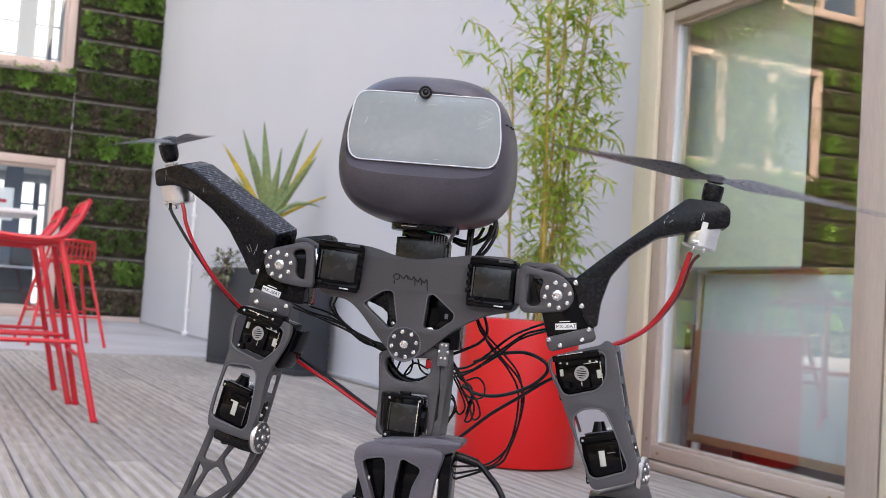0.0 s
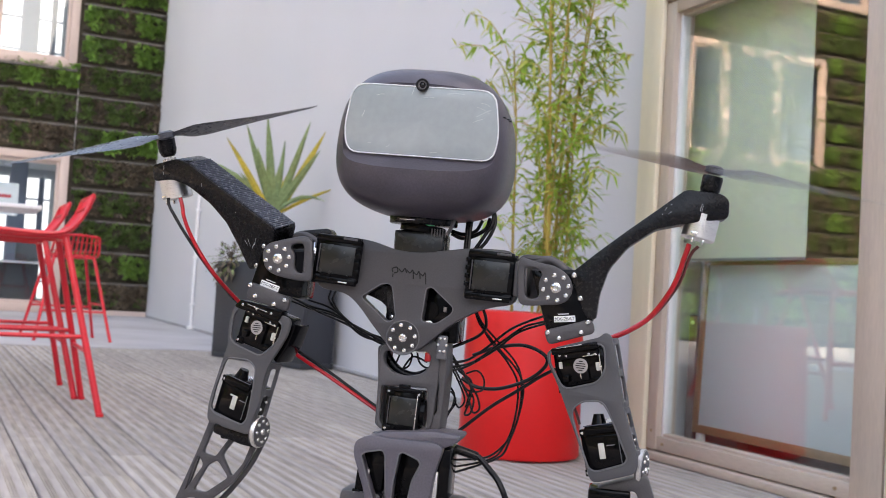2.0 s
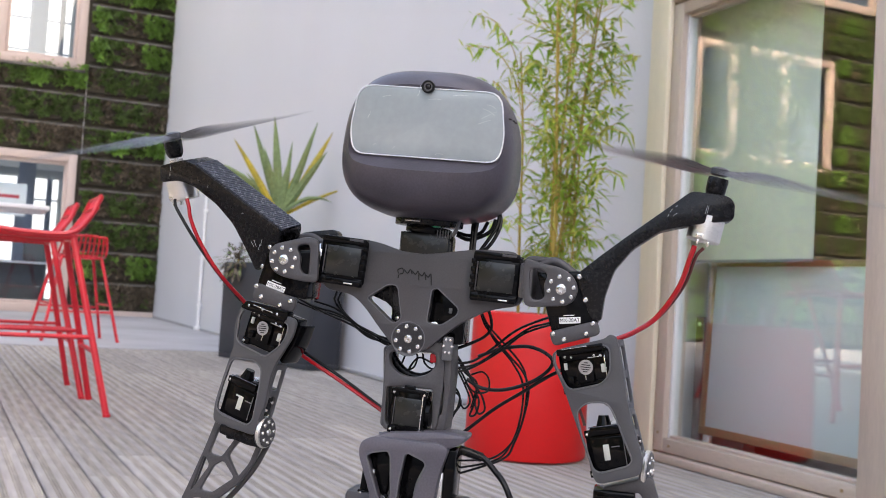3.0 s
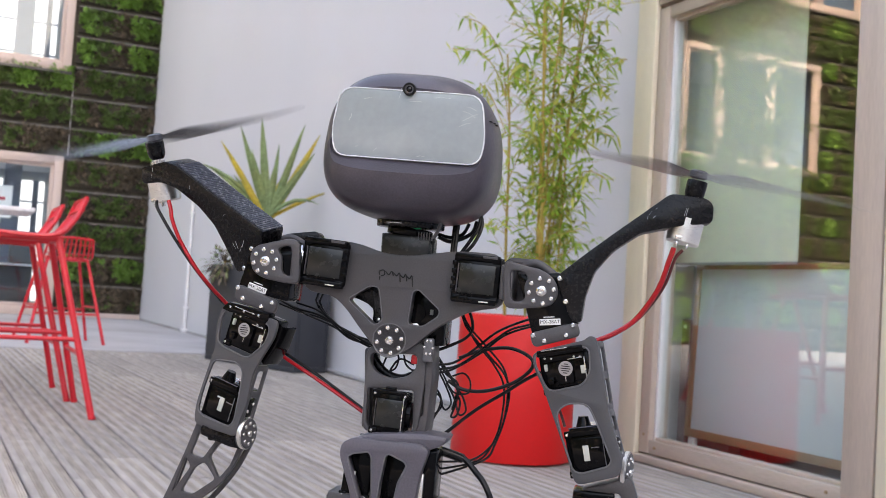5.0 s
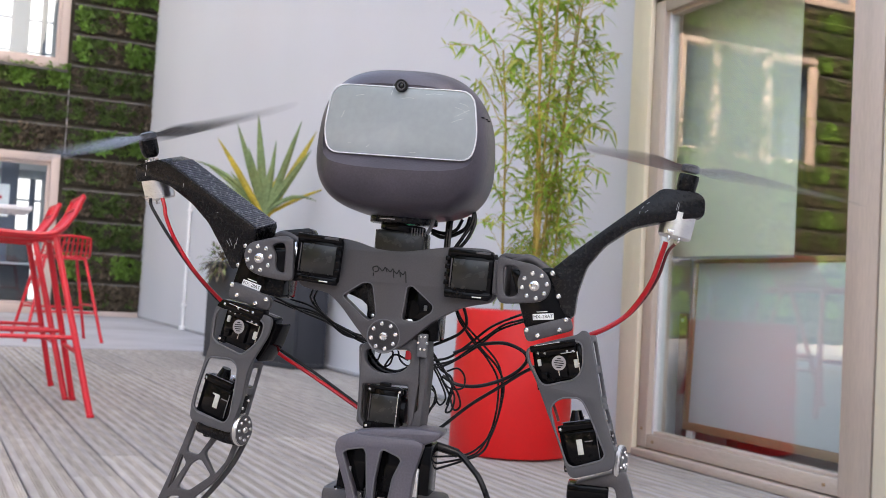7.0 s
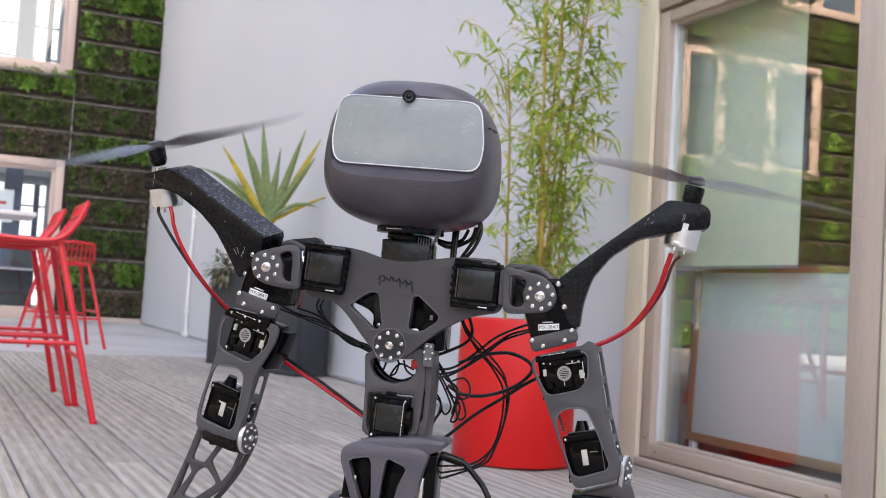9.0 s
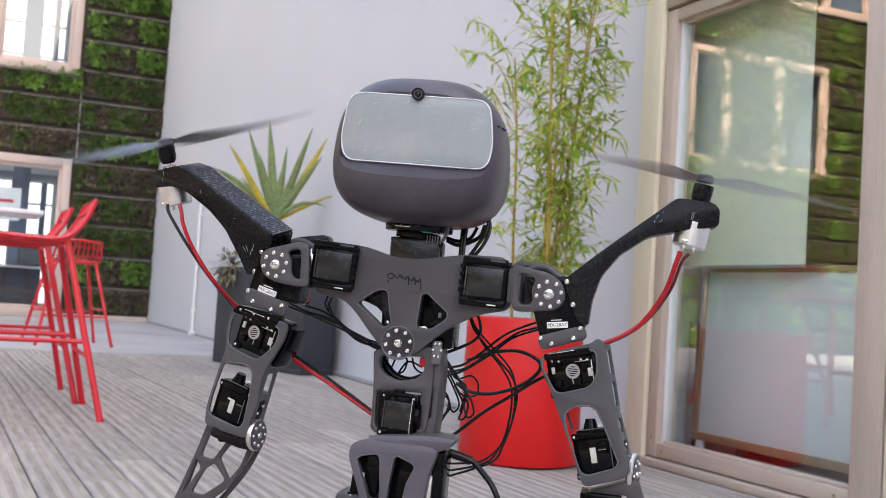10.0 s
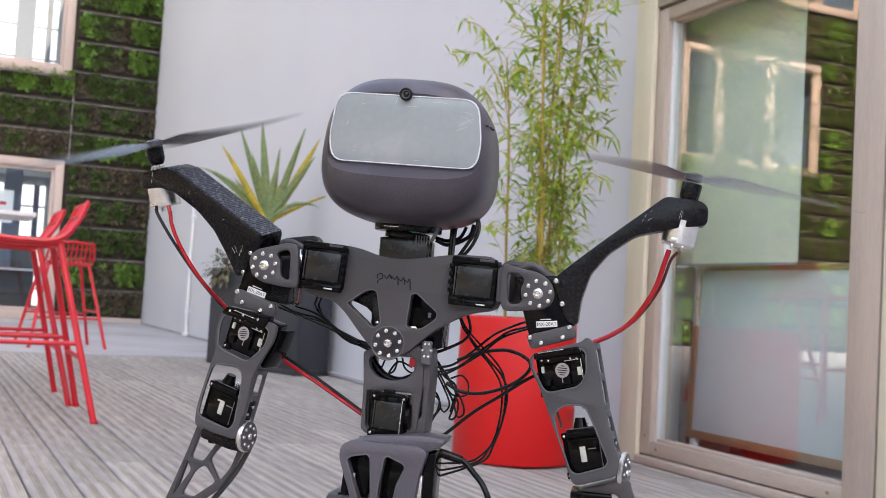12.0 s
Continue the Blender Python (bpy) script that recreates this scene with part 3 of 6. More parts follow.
def leaf_blade(bm, base, d, ln, w, droop, k, rnd):
    side = d.cross(Vector((rnd.uniform(-0.5, 0.5), rnd.uniform(-0.5, 0.5), 1))).normalized() * w
    pts = [base + d * ln * t - Vector((0, 0, droop * ln * t * t)) for t in (0.0, 0.3, 0.65, 1.0)]
    left = [pts[0], pts[1] + side, pts[2] + side * 0.7]
    right = [pts[0], pts[1] - side, pts[2] - side * 0.7]
    v0, va, vb = bm.verts.new(pts[0]), bm.verts.new(left[1]), bm.verts.new(left[2])
    vc, vd, vt = bm.verts.new(right[1]), bm.verts.new(right[2]), bm.verts.new(pts[3])
    for f in ((v0, vc, va), (va, vc, vd, vb), (vb, vd, vt)):
        bm.faces.new(f).material_index = k


bamboo = tagged(empty("bamboo", pose(RPOT.x + 0.04, RPOT.y, 0.49)), "tall leafy bamboo clump with yellow canes", "plant")
rnd = random.Random(5)
CANES = ((-0.095, -0.02, -0.05, 0.02, 1.12, 0.009), (0.02, -0.05, -0.02, 0.0, 2.2, 0.009), (0.0, 0.03, 0.26, 0.03, 1.95, 0.008), (0.03, -0.03, 0.06, 0.0, 2.3, 0.008),
         (0.06, 0.06, 0.02, 0.05, 2.1, 0.007), (0.05, 0.08, 0.19, 0.05, 1.9, 0.007), (0.02, -0.10, -0.05, -0.08, 1.7, 0.007), (0.10, 0.0, 0.06, 0.02, 1.35, 0.007))
for i, (bx, by, lx, ly, h, thick) in enumerate(CANES):
    root, top = Vector((bx, by, 0.0)), Vector((bx + lx, by + ly, h))
    path = [root, root.lerp(top, 0.35) + Vector((rnd.uniform(-0.015, 0.015), rnd.uniform(-0.01, 0.01), 0)), root.lerp(top, 0.7) + Vector((rnd.uniform(-0.02, 0.02), 0, 0)), top]
    cane = part("cane", tube(path, thick * 0.75, 8, 8, taper=0.45), CANE, bamboo)
    line = smooth_path(path, 12)
    bm = bmesh.new()
    for node in range(2, len(line) - 1):
        if node % 5 == 1 or i == 0 and node % 3:
            continue
        for _ in range(3 if node < 16 else 2):
            a = rnd.uniform(0, 2 * math.pi)
            reach = rnd.uniform(0.06, 0.15 + 0.17 * min(node / 20, 1)) * (1.0 if node < len(line) * 0.8 else 0.7)
            tw = Vector((math.cos(a) * 0.8, math.sin(a) * 0.55, rnd.uniform(0.15, 0.9))).normalized()
            p0 = line[node]
            p1 = p0 + tw * reach
            tube([p0, p0.lerp(p1, 0.5) + Vector((0, 0, 0.012)), p1], 0.0012, 4, 2, bm)
            for f in bm.faces[-(4 * 4 + 2):]:
                f.material_index = 2
            for q in range(rnd.randint(5, 8)):
                t = rnd.uniform(0.35, 1.0)
                d = (tw * 0.5 + Vector((rnd.uniform(-1, 1), rnd.uniform(-1, 1), rnd.uniform(-0.9, 0.4)))).normalized()
                leaf_blade(bm, p0.lerp(p1, t) + Vector((0, 0, 0.008)), d, rnd.uniform(0.045, 0.09), rnd.uniform(0.005, 0.009), rnd.uniform(0.1, 0.6), 1 if rnd.random() < 0.28 else 0, rnd)
    leaves = part("leaves", bm, (BAMBOO_LEAF, BAMBOO_LEAF_PALE, CANE), bamboo, smooth=False)
    leaves["kind"] = "stuff"
# long twigs that lean out to the side
for path in ([(-0.125, 0, 0.85), (-0.16, 0, 1.0), (-0.25, 0, 1.12), (-0.37, 0, 1.13)], [(-0.14, 0, 0.95), (-0.17, 0.02, 1.12), (-0.25, 0.03, 1.24), (-0.33, 0.03, 1.27)], [(-0.13, 0.02, 0.80), (-0.20, 0.02, 0.95), (-0.25, 0.02, 1.0)],
             [(-0.10, 0, 0.45), (-0.16, -0.02, 0.58), (-0.18, -0.03, 0.66)], [(0.09, 0, 0.9), (0.20, 0.02, 1.02), (0.29, 0.03, 1.01)], [(0.08, 0, 0.55), (0.19, -0.02, 0.66), (0.27, -0.03, 0.64)], [(0.13, 0, 1.0), (0.24, 0.01, 1.12), (0.34, 0.0, 1.13)], [(0.10, 0, 0.70), (0.21, -0.01, 0.82), (0.30, -0.02, 0.81)], [(-0.11, 0, 0.62), (-0.06, -0.03, 0.74), (0.0, -0.04, 0.78)]):
    bm = bmesh.new()
    twig = smooth_path(path, 6)
    tube(twig, 0.002, 5, 1, bm)
    for f in bm.faces:
        f.material_index = 2
    for p in twig[4:]:
        for _ in range(3):
            d = Vector((rnd.uniform(-1, 0.8), rnd.uniform(-0.8, 0.8), rnd.uniform(-0.8, 0.5))).normalized()
            leaf_blade(bm, p + Vector((rnd.uniform(-0.02, 0.02), 0, rnd.uniform(-0.01, 0.01))), d, rnd.uniform(0.04, 0.08), 0.0052, 0.3, 1 if rnd.random() < 0.5 else 0, rnd)
    part("side_twig", bm, (BAMBOO_LEAF, BAMBOO_LEAF_PALE, CANE), bamboo, smooth=False)

trough = tagged(empty("dark_planter", pose(-1.364, 8.314, 0.0, 0, 0, 43)), "tall anthracite planter box by the grey wall", "planter")
for name, lo, hi in (("base", (-0.15, -0.635, 0.0), (0.15, 0.635, 0.04)), ("side_panel", (-0.15, -0.635, 0.04), (-0.12, 0.635, 0.79)), ("side_panel", (0.12, -0.635, 0.04), (0.15, 0.635, 0.79)),
                     ("end_panel", (-0.12, -0.635, 0.04), (0.12, -0.605, 0.79)), ("end_panel", (-0.12, 0.605, 0.04), (0.12, 0.635, 0.79))):
    part(name, box(lo, hi, 0.006), DARK_POT, trough)
part("soil", box((-0.118, -0.603, 0.60), (0.118, 0.603, 0.74), 0.01), SOIL, trough)

yucca = tagged(empty("yucca", pose(-1.42, 8.37, 0.74)), "spiky yucca with green and yellowed sword leaves", "plant")
part("trunk", tube([(0, 0, -0.03), (0.01, 0.0, 0.2), (-0.01, 0.01, 0.45)], 0.045, 12, 4, taper=0.7), mat("yucca_trunk", (0.2, 0.14, 0.09), 0.9, vary=0.3, bump=0.6), yucca)
rnd = random.Random(11)
# reach to the side and upwards, width, droop, yellowing
SWORDS = [(-0.262, 0.742, 1.0, 0, 0), (-0.095, 0.817, 1.2, 0, 0), (0.048, 0.62, 0.8, 0, 0), (0.256, 0.774, 1.0, 0, 0), (0.351, 0.729, 1.1, 0, 1), (0.378, 0.549, 1.1, 0, 0), (-0.38, 0.604, 0.9, 0.05, 1),
          (-0.60, 0.42, 0.6, 0.3, 0), (-0.515, 0.41, 0.5, 0.1, 0), (-0.336, 0.364, 0.8, 0, 0), (0.43, 0.143, 0.6, 0.5, 0), (0.51, 0.273, 0.5, 0.1, 1), (-0.236, 0.064, 0.6, 0.3, 1), (0.02, 0.46, 1.3, 0, 0),
          (-0.15, 0.55, 1.0, 0, 0), (0.20, 0.50, 1.0, 0, 0), (-0.42, 0.30, 0.6, 0.1, 0), (0.09, 0.34, 1.0, 0, 1)]
for reach, rise, broad, bend, yellow in SWORDS:
    goal = Vector((reach, rnd.uniform(-0.12, 0.10), rise))
    ln, d0 = goal.length, goal.normalized()
    bm = bmesh.new()
    prev, base = None, Vector((rnd.uniform(-0.02, 0.02), rnd.uniform(-0.02, 0.02), 0.42))
    across = d0.cross(Vector((rnd.uniform(-0.4, 0.4), 1, 0))).normalized()
    keel = d0.cross(across)
    for t in (0, 0.15, 0.35, 0.55, 0.75, 0.9, 1.0):
        w = 0.036 * broad * (0.55 + 1.4 * t - 1.93 * t * t) + 0.001
        c = base + d0 * ln * t + Vector((0, 0, bend * ln * t * (1 - t) * 1.6))
        row = [bm.verts.new(c - across * w), bm.verts.new(c + keel * w * 0.35), bm.verts.new(c + across * w), bm.verts.new(c + keel * (w * 0.35 + 0.003))]
        if prev:
            for k in range(4):
                bm.faces.new((prev[k], prev[(k + 1) % 4], row[(k + 1) % 4], row[k]))
        prev = row
    part("leaf", bm, YUCCA_YELLOW if yellow else YUCCA, yucca)
shrub = tagged(empty("trailing_shrub", pose(-1.77, 8.56, 0.75)), "small trailing yellow green shrub in the planter", "plant")
bm = bmesh.new()
for _ in range(420):
    a, e = rnd.uniform(0, 6.28), rnd.uniform(-0.9, 1.4)
    d = Vector((math.cos(a) * math.cos(e), math.sin(a) * math.cos(e), math.sin(e)))
    leaf_blade(bm, Vector((d.x * 0.16, d.y * 0.16 - 0.03, d.z * 0.17)) * rnd.uniform(0.2, 1.0) + Vector((0, 0, 0.02)), d, rnd.uniform(0.04, 0.08), rnd.uniform(0.006, 0.012), 0.5, rnd.choice((0, 0, 0, 1)), rnd)
part("leaves", bm, (LEAF_BROWN, YUCCA), shrub, smooth=False)["kind"] = "stuff"
part("stem", tube([(0, 0, -0.01), (0, 0, 0.08)], 0.01), CANE, shrub)

# ---- the robot: a small printed humanoid with a rotor on each shoulder ----
PRINT_GREY = mat("printed_grey_nylon", (0.066, 0.063, 0.067), 0.42, vary=0.18, scale=18, fine=900, bump=0.25, dist=0.0004, spec=0.35)
PRINT_HEAD = mat("printed_purple_grey_nylon", (0.052, 0.046, 0.060), 0.36, vary=0.25, scale=30, fine=700, bump=0.3, dirt=(0.105, 0.090, 0.108), dirt_amount=0.5, dist=0.0004, spec=0.55)
PRINT_HIP = mat("printed_lavender_grey_nylon", (0.094, 0.087, 0.106), 0.40, vary=0.2, scale=20, fine=700, bump=0.3, dist=0.0004, spec=0.5)
PRINT_LIGHT = mat("printed_light_grey_nylon", (0.115, 0.115, 0.122), 0.42, vary=0.10, scale=18, fine=900, bump=0.25, dist=0.0004, spec=0.4)
PRINT_ARM = mat("printed_arm_grey_nylon", (0.068, 0.068, 0.074), 0.42, vary=0.12, scale=18, fine=900, bump=0.25, dist=0.0004, spec=0.4)
MOTOR_BLACK = mat("black_servo_plastic", (0.003, 0.003, 0.0035), 0.12, vary=0.2, scale=30, fine=500, bump=0.0, dist=0.0003, spec=0.13)
NECK_BLACK = mat("satin_black_plastic", (0.014, 0.015, 0.014), 0.24, vary=0.1, scale=30, fine=150, bump=0.0, spec=0.4)
BOOM_BLACK = mat("black_printed_boom", (0.005, 0.005, 0.006), 0.25, vary=0.2, scale=20, fine=400, bump=0.05, dirt=(0.08, 0.08, 0.08), dirt_amount=0.08, dist=0.0004, spec=0.22)
# black print made bluer and paler: the sheen on ribs and cap is in the colour
RIB_BLUE = mat("black_print_blue_sheen", (0.060, 0.066, 0.088), 0.24, vary=0.25, scale=20, fine=400, bump=0.1, dist=0.0004)
STEEL = mat("steel_screw", (0.72, 0.71, 0.69), 0.22, 1.0, vary=0.1, scale=60, fine=600, bump=0.05, dist=0.0002)
CAN_METAL = mat("brushed_motor_can", (0.78, 0.77, 0.74), 0.33, 1.0, vary=0.08, scale=20, fine=400, bump=0.1, stretch=(1, 1, 12), dist=0.0003)
PROP_BLACK = mat("carbon_rotor_blade", (0.055, 0.058, 0.068), 0.30, vary=0.06, scale=40, fine=300, bump=0.05, dist=0.0003)
CABLE = mat("black_cable", (0.010, 0.010, 0.011), 0.30, vary=0.1, bump=0.0, spec=0.22)
WIRE_RED = mat("red_silicone_wire", (0.40, 0.009, 0.016), 0.18, vary=0.05, bump=0.0)
WIRE_DULL = mat("dark_red_wire", (0.09, 0.012, 0.012), 0.35, vary=0.05, bump=0.0)
STICKER = mat("white_sticker", (0.78, 0.78, 0.77), 0.5, vary=0.03, bump=0.0)
SILVER_STICKER = mat("silver_round_sticker", (0.30, 0.28, 0.28), 0.35, vary=0.06, bump=0.0)
INK = mat("black_ink", (0.010, 0.010, 0.010), 0.6, vary=0.1, bump=0.0, spec=0.22)
CONNECTOR = mat("ivory_connector", (0.50, 0.49, 0.44), 0.5, vary=0.05, bump=0.0)
GREEN_PCB = mat("green_circuit_board", (0.01, 0.35, 0.16), 0.35, vary=0.15, scale=60, bump=0.05)
SCREEN_FACE = mat("pale_grey_screen", (0.31, 0.35, 0.36), 0.16, vary=0.05, scale=30, fine=200, bump=0.0, dirt=(0.44, 0.48, 0.49), dirt_amount=0.5)
SCREEN_RIM = mat("translucent_screen_rim", (0.78, 0.80, 0.82), 0.3, vary=0.05, bump=0.0)
SCRATCH = mat("pale_scratch", (0.60, 0.62, 0.63), 0.5, vary=0.05, bump=0.0)
LENS_GLASS = mat("dark_lens", (0.006, 0.006, 0.008), 0.05, vary=0.1, bump=0.0)

ROBOT = pose(-0.0304, 0.792, 0.5682, 0, 1.5, -10)
robot = tagged(empty("robot", ROBOT), "dark grey printed humanoid robot with two shoulder rotors", "robot")


def mm(v):
    """Millimetres to metres, for a point or a list of points."""
    return tuple(c / 1000 for c in v) if not isinstance(v[0], (tuple, list)) else [mm(p) for p in v]


def flat(outline, holes=(), thick=4.0, y=0.0, bevel=0.8, radius=4.0, bm=None):
    """A plate whose outline is given in millimetres in the robot's own front plane."""
    return plate(mm(outline), [mm(h) for h in holes], thick / 1000, bevel / 1000, radius / 1000, pose(0, y / 1000, 0), bm)


def block(lo, hi, bevel=1.0, m=None, bm=None):
    return box(mm(lo), mm(hi), bevel / 1000, m, bm)


def screw_ring(parent, x, y, z, r, count=8, size=1.9, hub=4.0, start=0.2):
    """A ring of round-headed screws about a hub, facing forward."""
    if hub:
        bm = lathe([(hub * 0.6e-3, -0.001), (hub * 1.0e-3, 0.0), (hub * 1e-3, 0.0006), (hub * 0.8e-3, 0.0014), (hub * 0.5e-3, 0.0016), (hub * 0.42e-3, 0.0008), (0.0001, 0.0007)], 24)
        ob = part("hub_screw", bm, STEEL, parent)
        ob.matrix_basis = pose(x / 1000, y / 1000, z / 1000, 90, 0, 0)
    for k in range(count):
        a = start + 2 * math.pi * k / count
        screw(parent, x + r * math.cos(a), y, z + r * math.sin(a), size)


SCREW_MESH = {}


def screw(parent, x, y, z, size=1.9, turn=(90, 0, 0)):
    if size not in SCREW_MESH:
        s = size / 1000
        bm = lathe([(s, -0.0012), (s, 0.0002), (s * 0.9, s * 0.45), (s * 0.62, s * 0.68), (s * 0.5, s * 0.70), (s * 0.42, s * 0.2), (0.0001, s * 0.18)], 14)
        me = bpy.data.meshes.new("screw")
        bmesh.ops.recalc_face_normals(bm, faces=bm.faces[:])
        bm.to_mesh(me)
        bm.free()
        me.materials.append(STEEL)
        me.shade_smooth()
        me.set_sharp_from_angle(angle=radians(50))
        SCREW_MESH[size] = me
    ob = new("screw", SCREW_MESH[size])
    ob.parent, ob.matrix_basis = parent, pose(x / 1000, y / 1000, z / 1000, *turn)
    return ob


def servo(parent, x, y, z, w, h, d, turn=0.0, cover=True, name="servo"):
    """A black servo: body with a stepped case seam, end lugs and corner screws; its front at y."""
    m = pose(x / 1000, y / 1000, z / 1000, 0, turn, 0)
    bm = block((-w / 2, 0, -h / 2), (w / 2, d, h / 2), 2.0)
    s = part(name, bm, MOTOR_BLACK, parent)
    s.matrix_basis = m
    part("case_seam", block((-w / 2 - 0.5, d * 0.36, -h / 2 - 0.5), (w / 2 + 0.5, d * 0.40, h / 2 + 0.5), 0.3), BOOM_BLACK, s)
    if cover:
        part("cover", block((-w * 0.36, -1.6, -h * 0.33), (w * 0.40, 0.4, h * 0.33), 1.2), NECK_BLACK, s)
        part("edge_strip", block((-w * 0.40, -1.8, -h * 0.32), (-w * 0.375, 0.4, h * 0.32), 0.3), PRINT_GREY, s)
    for sx in (-1, 1):
        for sz in (-1, 1):
            part("lug", block((sx * w * 0.40 - 3.2, -1.0, sz * h * 0.44 - 2.6), (sx * w * 0.40 + 3.2, 3.0, sz * h * 0.44 + 2.6), 0.8), MOTOR_BLACK, s)
            screw(s, sx * w * 0.43, -1.1, sz * h * 0.44, 1.2)
    return s


# -- head --
def superform(a, b, c, n, m, res=48):
    """A closed rounded form: |x/a|^n + |y/b|^m + |z/c|^n = 1, a little narrower at the top."""
    bm = bmesh.new()
    bmesh.ops.create_cube(bm, size=2.0)
    bmesh.ops.subdivide_edges(bm, edges=bm.edges[:], cuts=res, use_grid_fill=True)
    for v in bm.verts:
        d = v.co.normalized()
        k = (abs(d.x) ** n + abs(d.z) ** n) ** (m / n) + abs(d.y) ** m
        p = d / k ** (1 / m)
        wide = 1.0 - 0.05 * p.z - 0.05 * p.z * p.z
        v.co = Vector((p.x * a * wide, p.y * b * (1.0 - 0.06 * p.z), p.z * c))
    return bm


HEAD = pose(0.0062, 0.012, 0.1465, 0, 0.5, 1.5)
head = part("head", superform(0.0655, 0.062, 0.0555, 3.1, 3.8), PRINT_HEAD, robot, "purple grey printed head shell")
head.matrix_basis = HEAD
# the face is cut back to a flat recess with a sloping sill under the screen
FACE = pose(0.0012, -0.0515, 0.0118, 5.5, 0, 0)
cut_bm = bmesh.new()
face = rounded([(-0.0545, -0.0265), (0.0555, -0.0265), (0.0590, -0.008), (0.0545, 0.0265), (-0.0530, 0.0265), (-0.0580, -0.008)], 0.013, 6)
rows = [[cut_bm.verts.new(FACE @ Vector((p.x, 0.0, p.y))) for p in face],
        [cut_bm.verts.new(FACE @ Vector((p.x * 1.25, -0.035, p.y + (0.045 if p.y > 0 else -0.020)))) for p in face]]
for k in range(len(face)):
    cut_bm.faces.new((rows[0][k], rows[0][(k + 1) % len(face)], rows[1][(k + 1) % len(face)], rows[1][k]))
cut_bm.faces.new(rows[0][::-1])
cut_bm.faces.new(rows[1])
cutter = link("cutter", cut_bm, PRINT_HEAD)
cutter.matrix_basis = HEAD
cutter.parent = robot
boolean = head.modifiers.new("face", "BOOLEAN")
boolean.object, boolean.operation, boolean.solver = cutter, "DIFFERENCE", "EXACT"
bpy.context.view_layer.update()
cut = bpy.data.meshes.new_from_object(head.evaluated_get(bpy.context.evaluated_depsgraph_get()))
head.modifiers.remove(boolean)
head.data = cut
cut.shade_smooth()
cut.set_sharp_from_angle(angle=radians(34))
bpy.data.objects.remove(cutter)

SCREEN = [(-53.5, -25.5), (54.5, -25.5), (58.0, -8.0), (53.5, 25.5), (-52.0, 25.5), (-57.0, -8.0)]
rim_in = [(x * 0.984, z * 0.968) for x, z in SCREEN]
screen = part("screen", flat(rim_in, thick=2.0, y=-0.9, bevel=0.3, radius=11), SCREEN_FACE, head, "blank pale grey display with scratches")
rim = part("screen_rim", flat(SCREEN, [rim_in], thick=2.2, y=-1.5, bevel=0.4, radius=11), SCREEN_RIM, head, "translucent pale rim")
screen.matrix_basis = rim.matrix_basis = FACE
rnd = random.Random(3)
for x, z, ln, ang in ((40, 22, 10, -25), (40, 15, 12, 28), (43, 25, 7, -20), (-8, 28, 8, 80), (38, 11, 9, 20), (-38, -9, 2, 10), (-24, -11, 3, 40), (-34, 26, 6, 10), (0, 26, 9, 4), (8, -13, 6, 2), (-44, 10, 5, 70), (18, 30, 12, 2)):
    a = radians(ang)
    z -= 9
    pts = [(x, -0.95, z), (x + ln * 0.5 * math.cos(a) + 0.6, -0.95, z + ln * 0.5 * math.sin(a) + 0.5), (x + ln * math.cos(a), -0.95, z + ln * math.sin(a))]
    part("scratch", tube(mm(pts), 0.00010, 4, 4), SCRATCH, screen)
lens = part("camera_lens", lathe([(0.0052, -0.003), (0.0056, 0.0), (0.0054, 0.0026), (0.0047, 0.0032), (0.0040, 0.0028), (0.0036, 0.0012), (0.0022, 0.0010), (0.0001, 0.0016)], 28), INK, head, "small round black camera")
lens.matrix_basis = FACE @ pose(-0.0005, -0.0015, 0.0262, 90, 0, 0) @ Matrix.Diagonal((0.86, 0.86, 0.86, 1))
part("lens_ring", lathe([(0.0035, 0.0010), (0.0036, 0.0022), (0.0028, 0.0022), (0.0026, 0.0010)], 24), PRINT_LIGHT, lens)
part("lens_glass", lathe([(0.0024, 0.0012), (0.0016, 0.0021), (0.0001, 0.0025)], 20), LENS_GLASS, lens)
for x, yy, zz, ln in ((60.9, -38, 21.0, 3.4), (62.8, -30.5, 21.2, 1.2), (63.8, -25, 20.8, 2.6)):
    part("side_slot", block((x - 2.0, yy - ln / 2, zz - 0.45), (x + 0.3, yy + ln / 2, zz + 0.45), 0.2), INK, head)

# -- neck --
neck = part("neck_servo", block((-13, 2, 56), (25.0, 34, 81.5), 2.5), NECK_BLACK, robot)
part("case_seam", block((-15.6, 14, 56), (26.1, 15.5, 81.8), 0.3), BOOM_BLACK, neck)
part("collar", cyl(mm((5, 18, 81)), mm((5.5, 18, 87)), 0.0175, seg=40, bevel=0.0008), MOTOR_BLACK, neck)
part("flange", cyl(mm((5.5, 18, 87)), mm((5.6, 18, 93.5)), 0.0265, seg=48, bevel=0.001), BOOM_BLACK, neck)
part("clip", block((-8, -4, 88.6), (4, -9.0, 89.6), 0.3), STEEL, neck)
board_part = part("circuit_board", block((19, 2, 83), (29, 6, 91), 0.4, pose(0, 0, 0, 0, -8, 0)), GREEN_PCB, neck, "small green circuit board")
for k in range(6):
    part("pin", block((15.5 + 2.1 * k, 0.4, 78), (16.3 + 2.1 * k, 1.6, 84), 0.2), PRINT_LIGHT, board_part)
part("ribbon", tube(mm([(27.5, 2, 80), (30.5, 1, 86), (32.5, 3, 95)]), 0.0016, 6), PRINT_LIGHT, neck)
